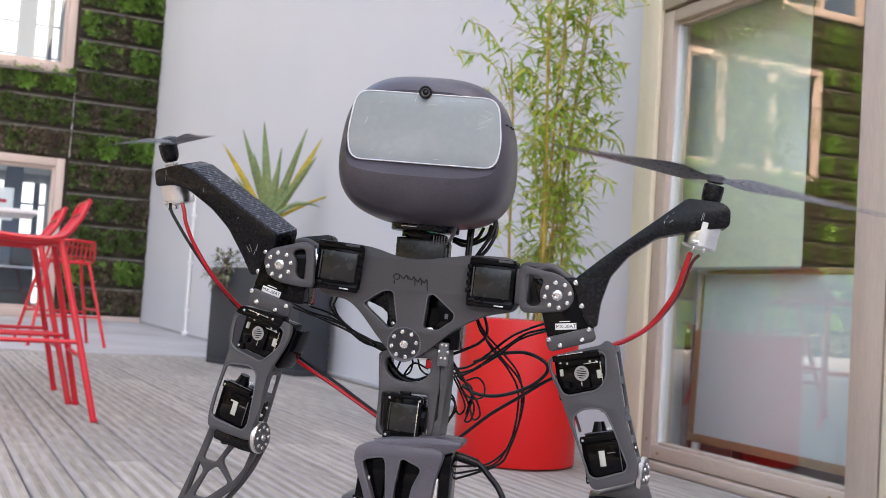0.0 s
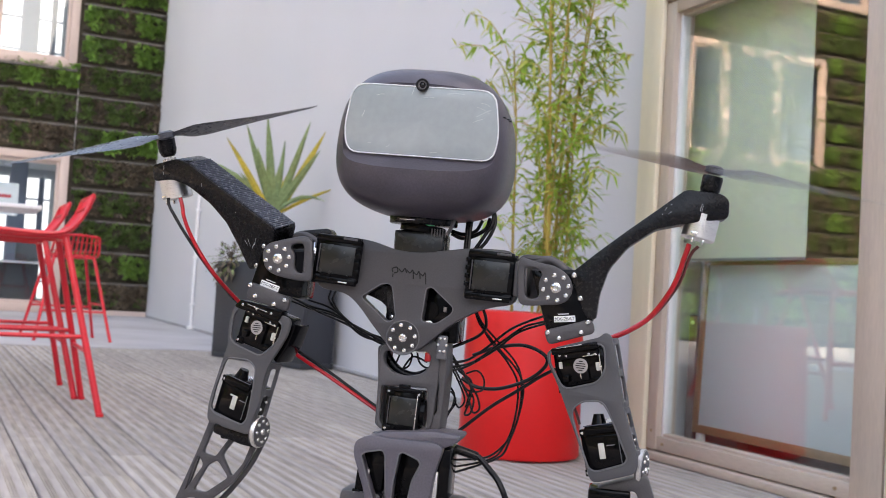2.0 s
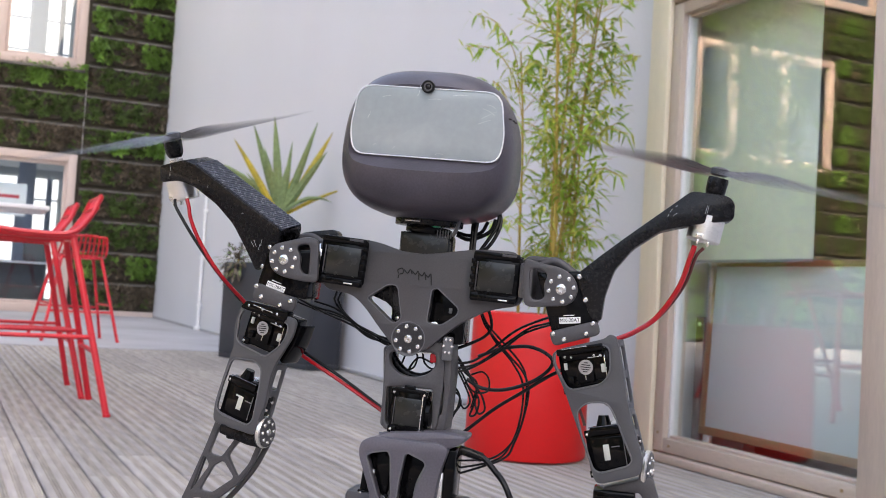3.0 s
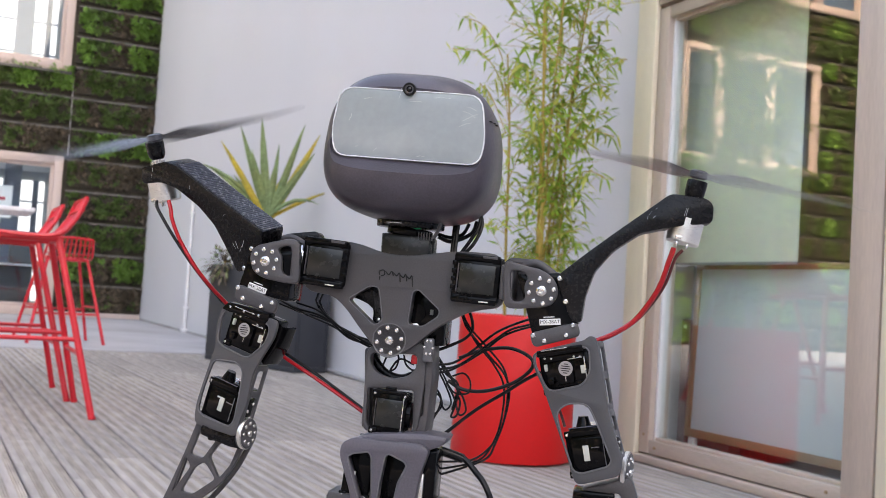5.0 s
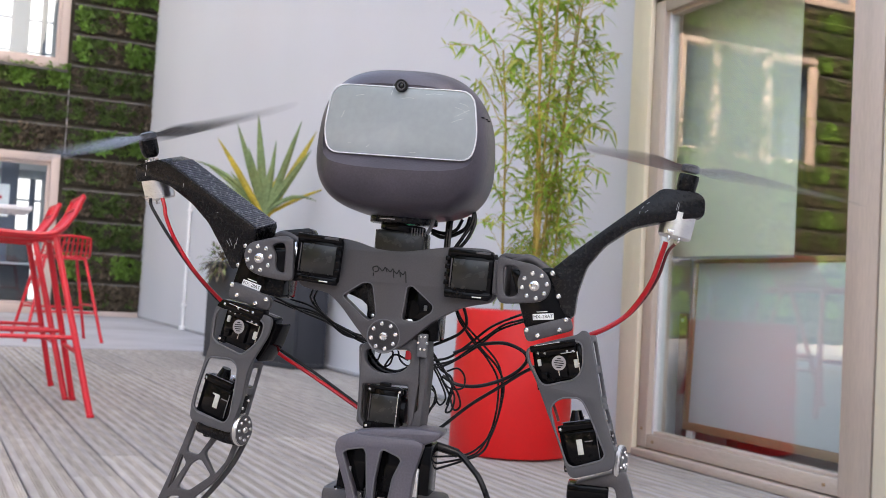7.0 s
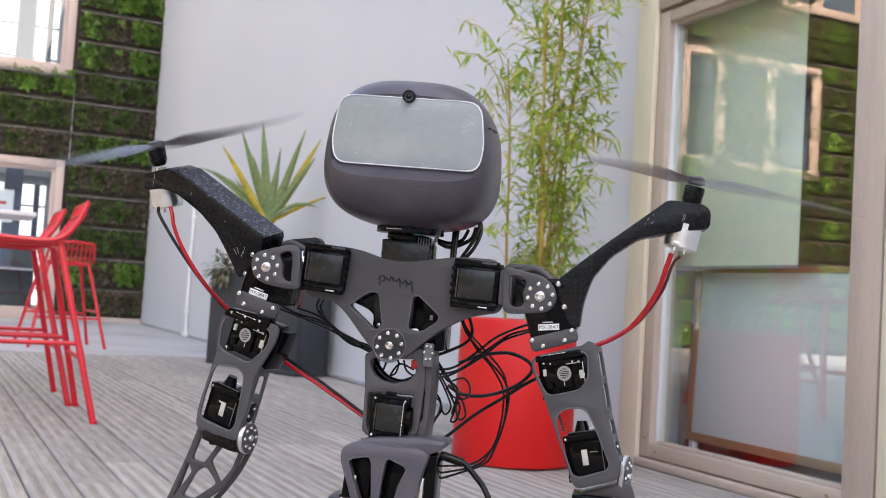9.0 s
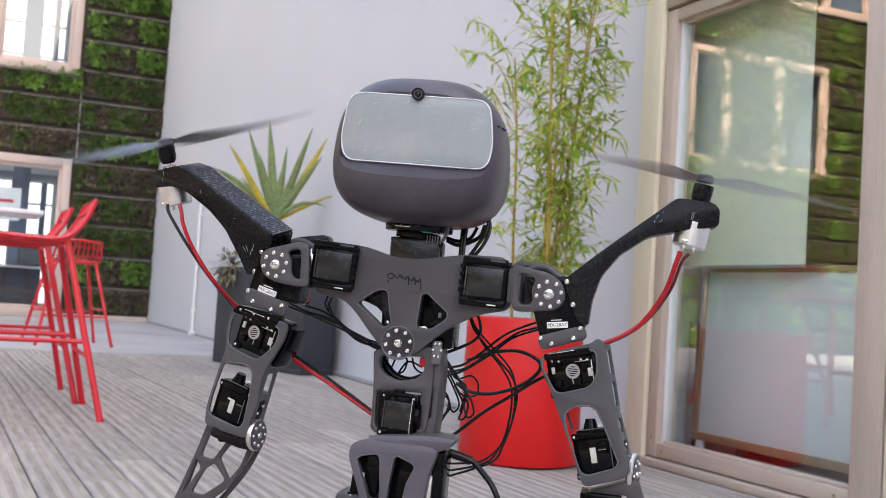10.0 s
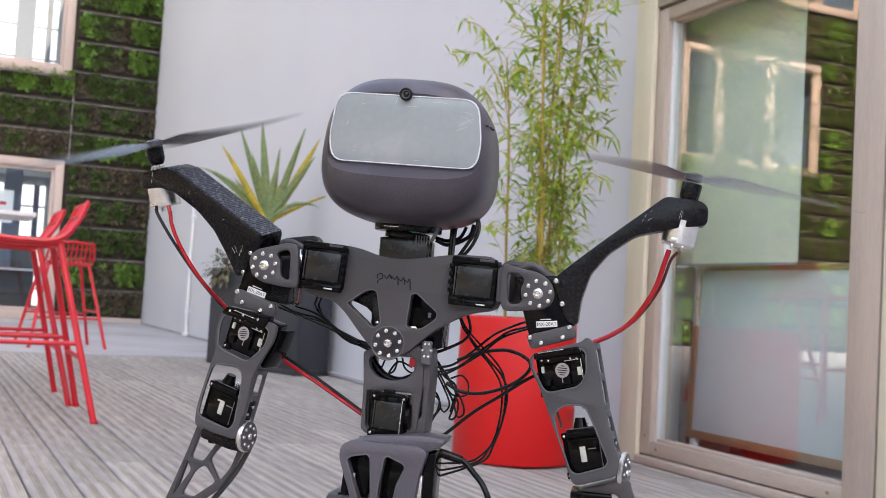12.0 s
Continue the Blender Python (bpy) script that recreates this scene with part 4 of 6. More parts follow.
for pts, r in (([(37.9, 67.1), (37.7, 80.4), (37.7, 94.0), (40.0, 102.6)], 1.7), ([(40.0, 67.4), (39.7, 83.2), (40.2, 96.9)], 1.7), ([(44.0, 69.8), (50.7, 81.5), (56.4, 93.3), (55.9, 103.9), (47.9, 106.4)], 1.5),
               ([(46.1, 69.2), (53.9, 79.7), (58.6, 92.4), (56.9, 102.5), (50.4, 105.8)], 1.5), ([(25.8, 83.1), (34.1, 80.1), (42.6, 82.6), (51.4, 88.9), (53.7, 97.9)], 1.6), ([(24.6, 85.2), (35.2, 83.3), (44.1, 86.7), (48.2, 95.4)], 1.4)):
    part("neck_cable", tube(mm([(p[0], 30 + 3 * i, p[1]) for i, p in enumerate(pts)]), r / 1000), CABLE, neck)

# -- chest --
CHEST = [(-44.2, 72.7), (-30.8, 71.6), (-10.3, 65.5), (9.5, 64.8), (28.8, 68.4), (47.9, 71.7), (80.6, 72.1), (85.0, 32.3), (59.6, 27.0), (38.3, 14.7), (14.9, -7.5), (2.3, -12.8), (-7.7, -9.7), (-22.3, 5.3), (-36.1, 21.5), (-46.8, 29.9), (-70.5, 32.0), (-76.1, 72.0)]
HOLE_R = [(-35.1, 28.1, 3.5), (-18.3, 39.9, 3.5), (-11.2, 39.4, 3.5), (-6.0, 13.8, 3.5), (-12.3, 10.0, 3.5)]
HOLE_L = [(15.5, 38.6, 3.5), (19.8, 40.1, 3.5), (37.3, 26.0, 3.5), (36.7, 21.1, 3.5), (25.2, 12.2, 3.5), (13.4, 13.0, 3.5)]
chest = part("chest_plate", flat(CHEST, [HOLE_R, HOLE_L], thick=13, y=0, bevel=0.8, radius=9), PRINT_GREY, robot, "grey printed chest plate with two openings")
part("back_shell", flat([(-66, 66), (84, 62), (80, 40), (46, 36), (30, 48), (-30, 48), (-38, 42), (-64, 42)], thick=26, y=13.2, bevel=2, radius=8), PRINT_GREY, chest)
part("spine_servo", block((6, 15, -2), (40, 48, 42), 2.5), MOTOR_BLACK, chest)
part("spine_bracket", block((3, 13.5, -6), (12, 20, 44), 2.0), MOTOR_BLACK, chest)
part("spine_rib", block((-14, 13.5, 8), (-3, 30, 42), 2.0, pose(0, 0, 0, 0, -10, 0)), PRINT_GREY, chest)
part("inner_horn", cyl(mm((17, 13, 22)), mm((17, 15.5, 22)), 0.007, seg=24), MOTOR_BLACK, chest)
part("inner_cover", flat([(-39.7, 31.3), (-29.4, 28.6), (-21.9, 25.7), (-16.6, 21.3), (-17.3, 13.8), (-14.0, 7.1), (-3.7, 12.4), (-6.5, 44.5), (-22.7, 45.0)], thick=4, y=13.5, bevel=0.5, radius=2), BOOM_BLACK, chest)
part("inner_screw", lathe([(0.0016, 0.0), (0.0014, 0.001), (0.0001, 0.0013)], 14), STEEL, chest).matrix_basis = pose(*mm((-12.1, 13.0, 14.3)), 90, 0, 0)
part("inner_label", block((27.5, 13.6, 21.5), (30.0, 15.2, 25.5), 0.3), SILVER_STICKER, chest)
part("inner_ring", lathe([(0.0042, 0.0), (0.0046, 0.0008), (0.0042, 0.0014), (0.0036, 0.0008)], 28), STEEL, chest).matrix_basis = pose(*mm((8.9, 12.8, 19.1)), 90, 0, 0)
part("inner_plate", flat([(3.5, 12.1), (18.4, 14.3), (24.5, 5.3), (24.8, -9.4), (10.0, -11.6)], thick=2, y=13.4, bevel=0.3, radius=1.5), CAN_METAL, chest)
for x, z in ((17.9, 11.7), (20.8, 4.1), (18.4, -3.9)):
    screw(chest, x, 13.2, z, 1.2)
for hole in (HOLE_R, HOLE_L):
    loop = [(p.x / 1000, 0.0002, p.y / 1000) for p in rounded(hole, 9.0)]
    part("hole_lip", tube(loop + loop[:2], 0.0005, 6, 1), PRINT_LIGHT, chest)
screw_ring(chest, 0.5, 0.0, -0.3, 9.6, 8, 1.9, 3.4)
part("disc_edge", lathe([(0.0125, -0.0002), (0.0132, 0.0005), (0.0128, 0.0008), (0.0122, 0.0003)], 40), PRINT_LIGHT, chest).matrix_basis = pose(0.0005, 0.0003, -0.0003, 90, 0, 0)
# a scribbled mark of plain strokes
for pts in ([(-11.3, 48.5), (-12.0, 51.4), (-8.5, 52.6), (-7.8, 49.2), (-10.4, 48.1)], [(-7.1, 51.8), (-4.3, 49.4), (-2.3, 52.2), (-0.7, 48.9)], [(-0.9, 51.4), (1.9, 49.1), (3.9, 51.4), (4.9, 44.6)], [(4.4, 50.1), (7.2, 48.2), (8.8, 50.9), (10.1, 45.4)], [(9.8, 49.3), (12.1, 47.7), (13.7, 50.0), (14.8, 41.5)], [(-11.2, 47.6), (-11.4, 45.0)]):
    part("mark_stroke", tube([(p[0] / 1000, -0.0001, p[1] / 1000) for p in pts], 0.00045, 5, 5), INK, chest)

# shoulder servos in the chest
for sx, x, z, tilt in ((-1, -55, 54.5, 3.5), (1, 63.5, 51.5, 1.5)):
    s = servo(chest, x, -5.0, z, 36, 34, 34, tilt, name="shoulder_servo")
    part("frame_top", block((-17, -2.2, 13.5), (17, 6, 18.5), 0.8), MOTOR_BLACK, s)
    part("frame_bottom", block((-17, -2.2, -18.5), (17, 6, -13.5), 0.8), MOTOR_BLACK, s)
    part("slot", block((4, -2.6, -17.0), (11, -2.0, -16.0), 0.2), CAN_METAL, s)
    part("slot", block((4, -2.6, 16.0), (15, -2.0, 17.8), 0.2), PRINT_GREY, s)
    part("horn", cyl(mm((sx * 18, 15, 0)), mm((sx * 23, 15, 0)), 0.012, seg=32, bevel=0.0006), STEEL if sx < 0 else MOTOR_BLACK, s)
    for k in range(4):
        part("tooth", block((-sx * 18.6, -2.4, -9 + 6 * k), (-sx * 15.6, 2, -5.5 + 6 * k), 0.4), MOTOR_BLACK, s)


part("rear_cover", flat([(-108.1, 67.2), (-95.7, 75.3), (-69.9, 79.4), (-66.6, 73.8), (-76.1, 65.9), (-103.9, 62.1)], thick=16, y=18, bevel=1.0, radius=5), BOOM_BLACK, chest)
part("rear_cover", flat([(79.4, 64.4), (84.9, 70.9), (104.3, 70.6), (116.4, 63.0), (107.4, 58.8), (81.6, 58.5)], [[(86.1, 66.7), (102.5, 66.6), (107.9, 62.3), (87.7, 62.5)]], thick=10, y=18, bevel=1.0, radius=5), PRINT_GREY, chest)


# -- shoulders, rotor booms and upper arms --
def label_plate(parent, x, y, z, turn, w=15.5, h=4.6):
    lab = part("type_label", block((-w / 2, -0.25, -h / 2), (w / 2, 0.0, h / 2), 0.1), STICKER, parent, "white printed type label")
    lab.matrix_basis = pose(x / 1000, y / 1000, z / 1000, 0, turn, 0)
    cu = bpy.data.curves.new("type_text", "FONT")
    cu.body, cu.size, cu.align_x, cu.align_y, cu.extrude = "MX-28AT", 0.0036, "CENTER", "CENTER", 0.00005
    tmp = bpy.data.objects.new("type_text", cu)
    me = bpy.data.meshes.new_from_object(tmp)
    bpy.data.objects.remove(tmp)
    bpy.data.curves.remove(cu)
    me.materials.append(INK)
    tx = new("type_text", me)
    tx.parent, tx.matrix_basis = lab, pose(0, -0.00032, 0, 90, 0, 0)
    part("small_print", block((-w * 0.30, -0.2, h * 0.72), (w * 0.22, 0.0, h * 0.86), 0.05), STICKER, lab)
    return lab


def shoulder(sx, bracket, hole, cx, cz, body, low, lab, lab_turn, screws):
    sh = part("shoulder_bracket", flat(bracket, [hole], thick=5.0, y=-12, bevel=1.2, radius=7), PRINT_GREY, robot, "grey printed shoulder bracket")
    part("bracket_back", flat(bracket, thick=4.0, y=24, bevel=1.0, radius=7), PRINT_GREY, sh)
    part("yoke", block((min(sx * 76, sx * 80) + (6 if sx > 0 else 0), -10, 38), (max(sx * 76, sx * 80) + (12 if sx > 0 else 0), 26, 64), 2), PRINT_GREY, sh)
    part("arch", tube(mm([(cx - sx * 22, 20, cz + 16), (cx - sx * 8, 20, cz + 21), (cx + sx * 8, 20, cz + 12)]), 0.0035, 10), PRINT_GREY, sh)
    screw_ring(sh, cx, -12.0, cz, 9.2, 8, 1.9, 3.9)
    b = part("servo", flat(body, thick=32, y=-6.4, bevel=1.5, radius=4), MOTOR_BLACK, sh)
    p = part("clamp_plate", flat(low, thick=6, y=-10.5, bevel=1.2, radius=4), PRINT_GREY, sh)
    for x, z in screws:
        screw(p, x, -10.6, z, 2.0)
    label_plate(b, lab[0], -6.45, lab[1], lab_turn)
    part("horn_disc", cyl(mm((cx, -7, cz)), mm((cx, -6, cz)), 0.012, seg=32), STEEL, b)
    return sh


BRACKET_R = [(-112.9, 54.5), (-109.1, 62.7), (-98.4, 66.1), (-80.3, 70.9), (-73.2, 67.9), (-71.2, 36.5), (-80.6, 35.8), (-99.0, 38.2), (-109.0, 42.6)]
HOLE_BR = [(-91.2, 62.3), (-79.8, 66.1), (-77.6, 42.0), (-83.5, 42.0), (-86.6, 47.0), (-86.0, 54.8)]
BODY_R = [(-114.5, 58.3), (-78.1, 61.0), (-79.9, 21.6), (-121.9, 29.1)]
LOW_R = [(-120.7, 32.6), (-87.2, 21.8), (-89.0, 11.3), (-123.2, 19.7)]
shoulder(-1, BRACKET_R, HOLE_BR, *(-99.5, 51.5), BODY_R, LOW_R, (-105.7, 30.3), 16, [(-119.7, 29.6), (-115.2, 21.6), (-99.7, 16.4), (-91.4, 20.2)])
BRACKET_L = [(86.3, 67.9), (97.3, 64.6), (113.2, 62.5), (122.8, 55.8), (126.3, 47.0), (122.6, 37.6), (115.4, 34.6), (86.7, 31.3), (84.0, 60.2)]
HOLE_BL = [(89.3, 61.0), (99.4, 59.7), (103.0, 55.9), (100.2, 49.0), (102.7, 38.5), (91.7, 36.7)]
BODY_L = [(94.4, 57.9), (127.3, 61.7), (142.9, 24.5), (109.2, 13.3)]
LOW_L = [(106.9, 15.2), (141.3, 26.5), (144.5, 16.5), (111.0, 4.8)]
shoulder(1, BRACKET_L, HOLE_BL, *(113.4, 46.7), BODY_L, LOW_L, (121.3, 24.7), -7, [(110.0, 13.9), (118.5, 10.5), (134.0, 16.0), (138.3, 23.8)])


BOOM_R_M = pose(*mm((-113.7, -6.0, 58.2)), 15, 0, -18)


def boom(own, outline, crest, y0, depth, hub, axis_turn, can, bolts, dents):
    """A curved rotor boom: deep extruded profile, ribbed top, motor can below its tip, rotor hub above."""
    bo = part("rotor_boom", flat(outline, thick=depth, y=y0, bevel=0.9, radius=4), BOOM_BLACK, robot, "curved black printed rotor boom")
    if own is not None:
        bo.matrix_basis = own
    if crest:
        a, b = Vector((*crest[0],)), Vector((*crest[1],))
        n = 44
        bm = bmesh.new()
        d = (b - a).normalized()
        up = Vector((-d.y, d.x)) if d.x > 0 else Vector((d.y, -d.x))
        for i in range(n):
            c0 = a.lerp(b, (i + 0.12) / n)
            c1 = a.lerp(b, (i + 0.72) / n)
            q = [(c0 + up * -0.6), (c1 + up * -0.6), (c1 + up * 0.9), (c0 + up * 0.9)]
            vs = [bm.verts.new((p.x / 1000, yy / 1000, p.y / 1000)) for yy in (y0 + 1.8, y0 + depth - 1.8) for p in q]
            for f in ((0, 1, 2, 3), (7, 6, 5, 4), (0, 4, 5, 1), (1, 5, 6, 2), (2, 6, 7, 3), (3, 7, 4, 0)):
                bm.faces.new([vs[k] for k in f])
        part("layer_ribs", bm, RIB_BLUE, bo, "fine ribs of printed layers", smooth=False)["kind"] = "stuff"
    mid = y0 + depth / 2
    m = pose(hub[0] / 1000, mid / 1000, hub[1] / 1000, 0, axis_turn, 0)
    c = part("motor_can", lathe([(0.0092, can[1] / 1000), (0.0112, can[1] / 1000 + 0.0004), (0.0122, can[1] / 1000 + 0.0016), (0.0122, can[0] / 1000), (0.006, can[0] / 1000 + 0.0004)], 40), CAN_METAL, bo, "brushed silver motor can")
    c.matrix_basis = m
    part("terminal", box((0.003, -0.0105, can[1] / 1000 - 0.003), (0.0045, -0.007, can[1] / 1000 + 0.0006), 0.0003), STEEL, c)
    part("terminal", box((-0.0045, -0.0105, can[1] / 1000 - 0.003), (-0.003, -0.007, can[1] / 1000 + 0.0006), 0.0003), STEEL, c)
    part("solder", box((-0.006, -0.0122, can[1] / 1000 + 0.002), (-0.001, -0.0105, can[1] / 1000 + 0.005), 0.0006), STEEL, c)
    hb = part("rotor_hub", lathe([(0.0045, -0.0165), (0.0062, -0.0145), (0.0072, -0.011), (0.0075, -0.003), (0.0072, -0.0012), (0.003, -0.001)], 28), BOOM_BLACK, bo)
    hb.matrix_basis = m
    part("shaft", cyl((0, 0, -0.0215), (0, 0, -0.0155), 0.0022, seg=14), STEEL, hb)
    for k in range(6):
        part("bolt_head", cyl((0.0045 * math.cos(k), 0.0045 * math.sin(k), -0.0200), (0.0045 * math.cos(k), 0.0045 * math.sin(k), -0.0178), 0.0011, seg=8), STEEL, hb)
    for x, z, size in bolts:
        screw(bo, x, y0 - 0.1, z, size)
    for x, z, ln, ang in dents:
        a = radians(ang)
        part("scuff", tube(mm([(x, y0 - 0.02, z), (x + ln * 0.5 * math.cos(a), y0 - 0.02, z + ln * 0.5 * math.sin(a) + 0.2), (x + ln * math.cos(a), y0 - 0.02, z + ln * math.sin(a))]), 0.00013, 4, 3), SCRATCH, bo)
    return bo, m


BOOM_R = [(-107.6, 63.3), (-80.9, 68.7), (-70.0, 65.7), (-29.4, 40.6), (12.3, 15.7), (6.6, 0.4), (-1.2, -13.5), (-15.6, -18.0), (-23.5, -1.3), (-35.1, 18.9), (-50.2, 33.7), (-72.1, 47.6), (-87.7, 51.8), (-107.4, 49.9)]
boom_r, rotor_r_m = boom(BOOM_R_M, BOOM_R, ((-69.4, 65.7), (12.3, 15.7)), 0, 28, (-104.3, 84.9), -10.0, (-26, -52), [(*(0.8, 2.3), 2.0), (*(-7.9, -13.5), 2.0), (*(-10.1, -36.7), 1.6)],
                         [(*(-17.7, 5.8), 5, -60), (*(-14.8, 7.3), 6, -70), (*(-8.6, 2.7), 6, 70), (*(-11.1, -0.6), 5, 65), (*(-57.4, 47.0), 3, 80), (*(-95.2, 59.9), 4, 80), (*(-96.4, 55.2), 3, 85), (*(-25.1, 27.4), 2, 20), (*(-40.1, 47.5), 2, 10)])
BOOM_L = [(122.3, 57.6), (140.0, 73.9), (159.9, 91.1), (182.7, 110.0), (200.8, 125.2), (226.3, 123.6), (231.7, 119.0), (231.8, 106.0), (202.6, 100.7), (181.8, 95.2), (162.7, 80.6), (150.5, 64.0), (145.1, 44.5), (143.7, 25.4), (136.2, 27.2)]
boom_l, rotor_l_m = boom(None, BOOM_L, None, -8, 24, (220.0, 138.1), 10.0, (-30, -49), [(*(125.7, 57.0), 2.2), (*(131.5, 40.5), 2.2)],
                         [(*(186.8, 108.7), 3, 60), (*(189.4, 106.4), 3, 40), (*(185.5, 105.3), 2, 80), (*(211.5, 109.5), 6, 78), (*(212.7, 109.6), 6, 78), (*(190.5, 113.0), 2, 30)])


def rotor(parent, m, hand, name="rotor"):
    """A two-bladed rotor: thin twisted blades with a broad root, on a small boss."""
    ro = part(name, lathe([(0.0048, -0.0012), (0.0066, 0.0), (0.0066, 0.0042), (0.0046, 0.0054), (0.0015, 0.0056)], 24), PROP_BLACK, parent, "thin dark two-bladed rotor")
    ro.matrix_basis = m
    for side in (1, -1):
        bm = bmesh.new()
        prev = None
        for r, chord, twist, sweep in ((4, 9, 16, 0), (12, 12, 24, 0), (22, 22, 24, 1), (34, 26, 20, 2), (52, 24, 16, 2), (75, 20, 12, 1), (98, 15, 9, -1), (115, 10, 8, -3), (124, 4, 7, -5)):
            t = radians(twist) * hand
            row = []
            for cx, th in ((-0.5, 0.0), (-0.25, 1.0), (0.1, 1.3), (0.5, 0.2), (0.1, -0.4), (-0.25, -0.3)):
                c, z = cx * chord + sweep, th * (0.7 if r > 30 else 1.0)
                row.append(bm.verts.new((side * r / 1000, side * (c * math.cos(t) - z * math.sin(t)) / 1000, (c * math.sin(t) + z * math.cos(t)) / 1000 + 0.002)))
            if prev:
                for k in range(6):
                    bm.faces.new((prev[k], prev[(k + 1) % 6], row[(k + 1) % 6], row[k]))
            else:
                bm.faces.new(row)
            prev = row
        bm.faces.new(prev[::-1])
        part("blade", bm, PROP_BLACK, ro)
    return ro


rotor_r_m = pose(-0.2089, 0.0080, 0.1417, 5.9, -17.4, 21.8)
rotor_r = rotor(robot, rotor_r_m, -1)
rotor_l_m = pose(0.2198, 0.0040, 0.1397, 5.5, 9.2, -3.9)
rotor_l = rotor(robot, rotor_l_m, 1)


ARM_R_M = pose(*mm((-107.2, -14.0, -28.2)), 0, 0, -16)
ARM_L_M = pose(*mm((139.1, -18.0, -29.0)), 0, 0, -15)


def side_wall(parent, a, b, y0, depth=15.0):
    """The flank of an arm frame between two points of its front: a thin wall running back, pierced by two long slots."""
    along = Vector((b[0] - a[0], 0, b[1] - a[1]))
    ln = along.length
    z = along.normalized()
    y = Vector((-z.z, 0, z.x))
    m = Matrix(((0, y.x, z.x, a[0] / 1000), (1, y.y, z.y, (y0 + 2.4) / 1000), (0, y.z, z.z, a[1] / 1000), (0, 0, 0, 1)))
    slots = [[(3, 4), (depth - 3, 5), (depth - 3, ln * 0.5 - 2), (3, ln * 0.5 - 3)], [(3, ln * 0.5 + 2), (depth - 3, ln * 0.5 + 3), (depth - 3, ln - 5), (3, ln - 4)]] if ln > 24 else []
    bm = plate(mm([(0, 0), (depth, 0), (depth, ln), (0, ln)]), [mm(h) for h in slots], 0.0022, 0.0005, 0.003, m)
    return part("flank", bm, PRINT_ARM, parent)


def upper_arm(m, frame_out, win1, win2, y0, s1, s2, sticker, elbow, elbow_r, name, tilt, light, rail):
    arm = part(name, flat(frame_out, [win1, win2], thick=3.2, y=y0, bevel=0.9, radius=6), PRINT_ARM, robot, "grey printed upper arm frame with two windows")
    arm.matrix_basis = m
    for a, b in zip(rail, rail[1:]):
        side_wall(arm, a, b, y0)
    for win in (win1, win2):
        loop = [(p.x / 1000, (y0 + 0.1) / 1000, p.y / 1000) for p in rounded(win, 6.0)]
        part("window_lip", tube(loop + loop[:2], 0.0006, 6, 1), PRINT_LIGHT, arm, "paler lip of the window")
    a = servo(arm, s1[0], y0 + 4, s1[1], 38, 31, 24, tilt, cover=False, name="arm_servo")
    part("bridge", block((-16, -2.5, 7), (16, 4, 14), 1.2), MOTOR_BLACK, a)
    part("nose", block((-6, -3.0, -10), (7, 3, 6), 1.5), MOTOR_BLACK, a)
    for k, x in enumerate((-13, -8, 9, 13.5)):
        screw(a, x, -2.8, 10.5 - 0.8 * k, 1.0)
    part("upper_bridge", block((-18, -5.5, 11.5), (17, 5, 16.5), 1.0), MOTOR_BLACK, a)
    # bright steel strips stand in for highlights along the black case edges
    part("edge_strip", block((-14, -6.0, 15.6), (6, -5.4, 16.2), 0.2), STEEL, a)
    part("edge_strip", block((4, -2.9, 7.2), (15, -2.3, 7.9), 0.2), STEEL, a)
    part("side_edge", block((15.4, -1.0, -9), (16.2, 0.0, 8), 0.2), STEEL, a)
    part("key_slot", block((0.5, -3.4, -8), (1.2, -2.9, -3), 0.1), STEEL, a)
    part("latch", block((-13, -2.9, -9), (-8.5, 0.5, -4), 0.8), MOTOR_BLACK, a)
    part("latch", block((9, -2.9, -13), (14, 0.5, -8.5), 0.8), MOTOR_BLACK, a)
    part("connector", block((-15.0, -1.6, 1), (-12.6, 1, 6), 0.5), CONNECTOR, a)
    part("connector", block((12.4, -1.6, -4), (15.2, 1, 2), 0.5), CONNECTOR, a)
    st = part("round_sticker", lathe([(0.0052, -0.0002), (0.0054, 0.0001), (0.0001, 0.0002)], 28), SILVER_STICKER, arm, "round silver sticker with dark lettering bars")
    st.matrix_basis = pose(sticker[0] / 1000, (y0 + 0.7) / 1000, sticker[1] / 1000, 90, 0, 0)
    for k, w in enumerate((3.0, 6.5, 7.5, 6.0, 3.5)):
        part("text_bar", block((-w / 2, 3.2 - 1.6 * k - 0.35, 0.1), (w / 2, 3.2 - 1.6 * k + 0.35, 0.35), 0.05), INK, st)
    b = servo(arm, s2[0], y0 + 3.6, s2[1], 33, 32, 24, tilt, cover=False, name="elbow_servo")
    part("case_front", block((-12.5, -1.2, -13), (12.5, 1.5, 11), 2.0), MOTOR_BLACK, b)
    part("white_tab", block((light - 2.2, -1.8, -5.5), (light + 2.2, -1.0, 5.5), 0.3), CONNECTOR, b)
    if tilt > 0:
        part("white_tab", block((light - 5.0, -1.7, 4.2), (light - 2.0, -1.0, 5.4), 0.2), CONNECTOR, b)
    # thin blue strip drawn in place of the sheen on the cap's top
    part("cap_edge", block((-12, -3.3, 18.2), (12, -2.6, 18.9), 0.2), RIB_BLUE, b)
    part("serial_bar", block((light + 4, -1.5, 3), (light + 10, -1.1, 3.8), 0.1), PRINT_LIGHT, b)
    part("horn_cap", block((-12, -3, 12), (12, 8, 19), 2.0), MOTOR_BLACK, b)
    part("horn_ring", lathe([(0.0030, 0.0), (0.0046, 0.0004), (0.0048, 0.0014), (0.0030, 0.0016)], 28), STEEL, b).matrix_basis = pose(0.004, 0.006, 0.0185, 20, 0, 0)
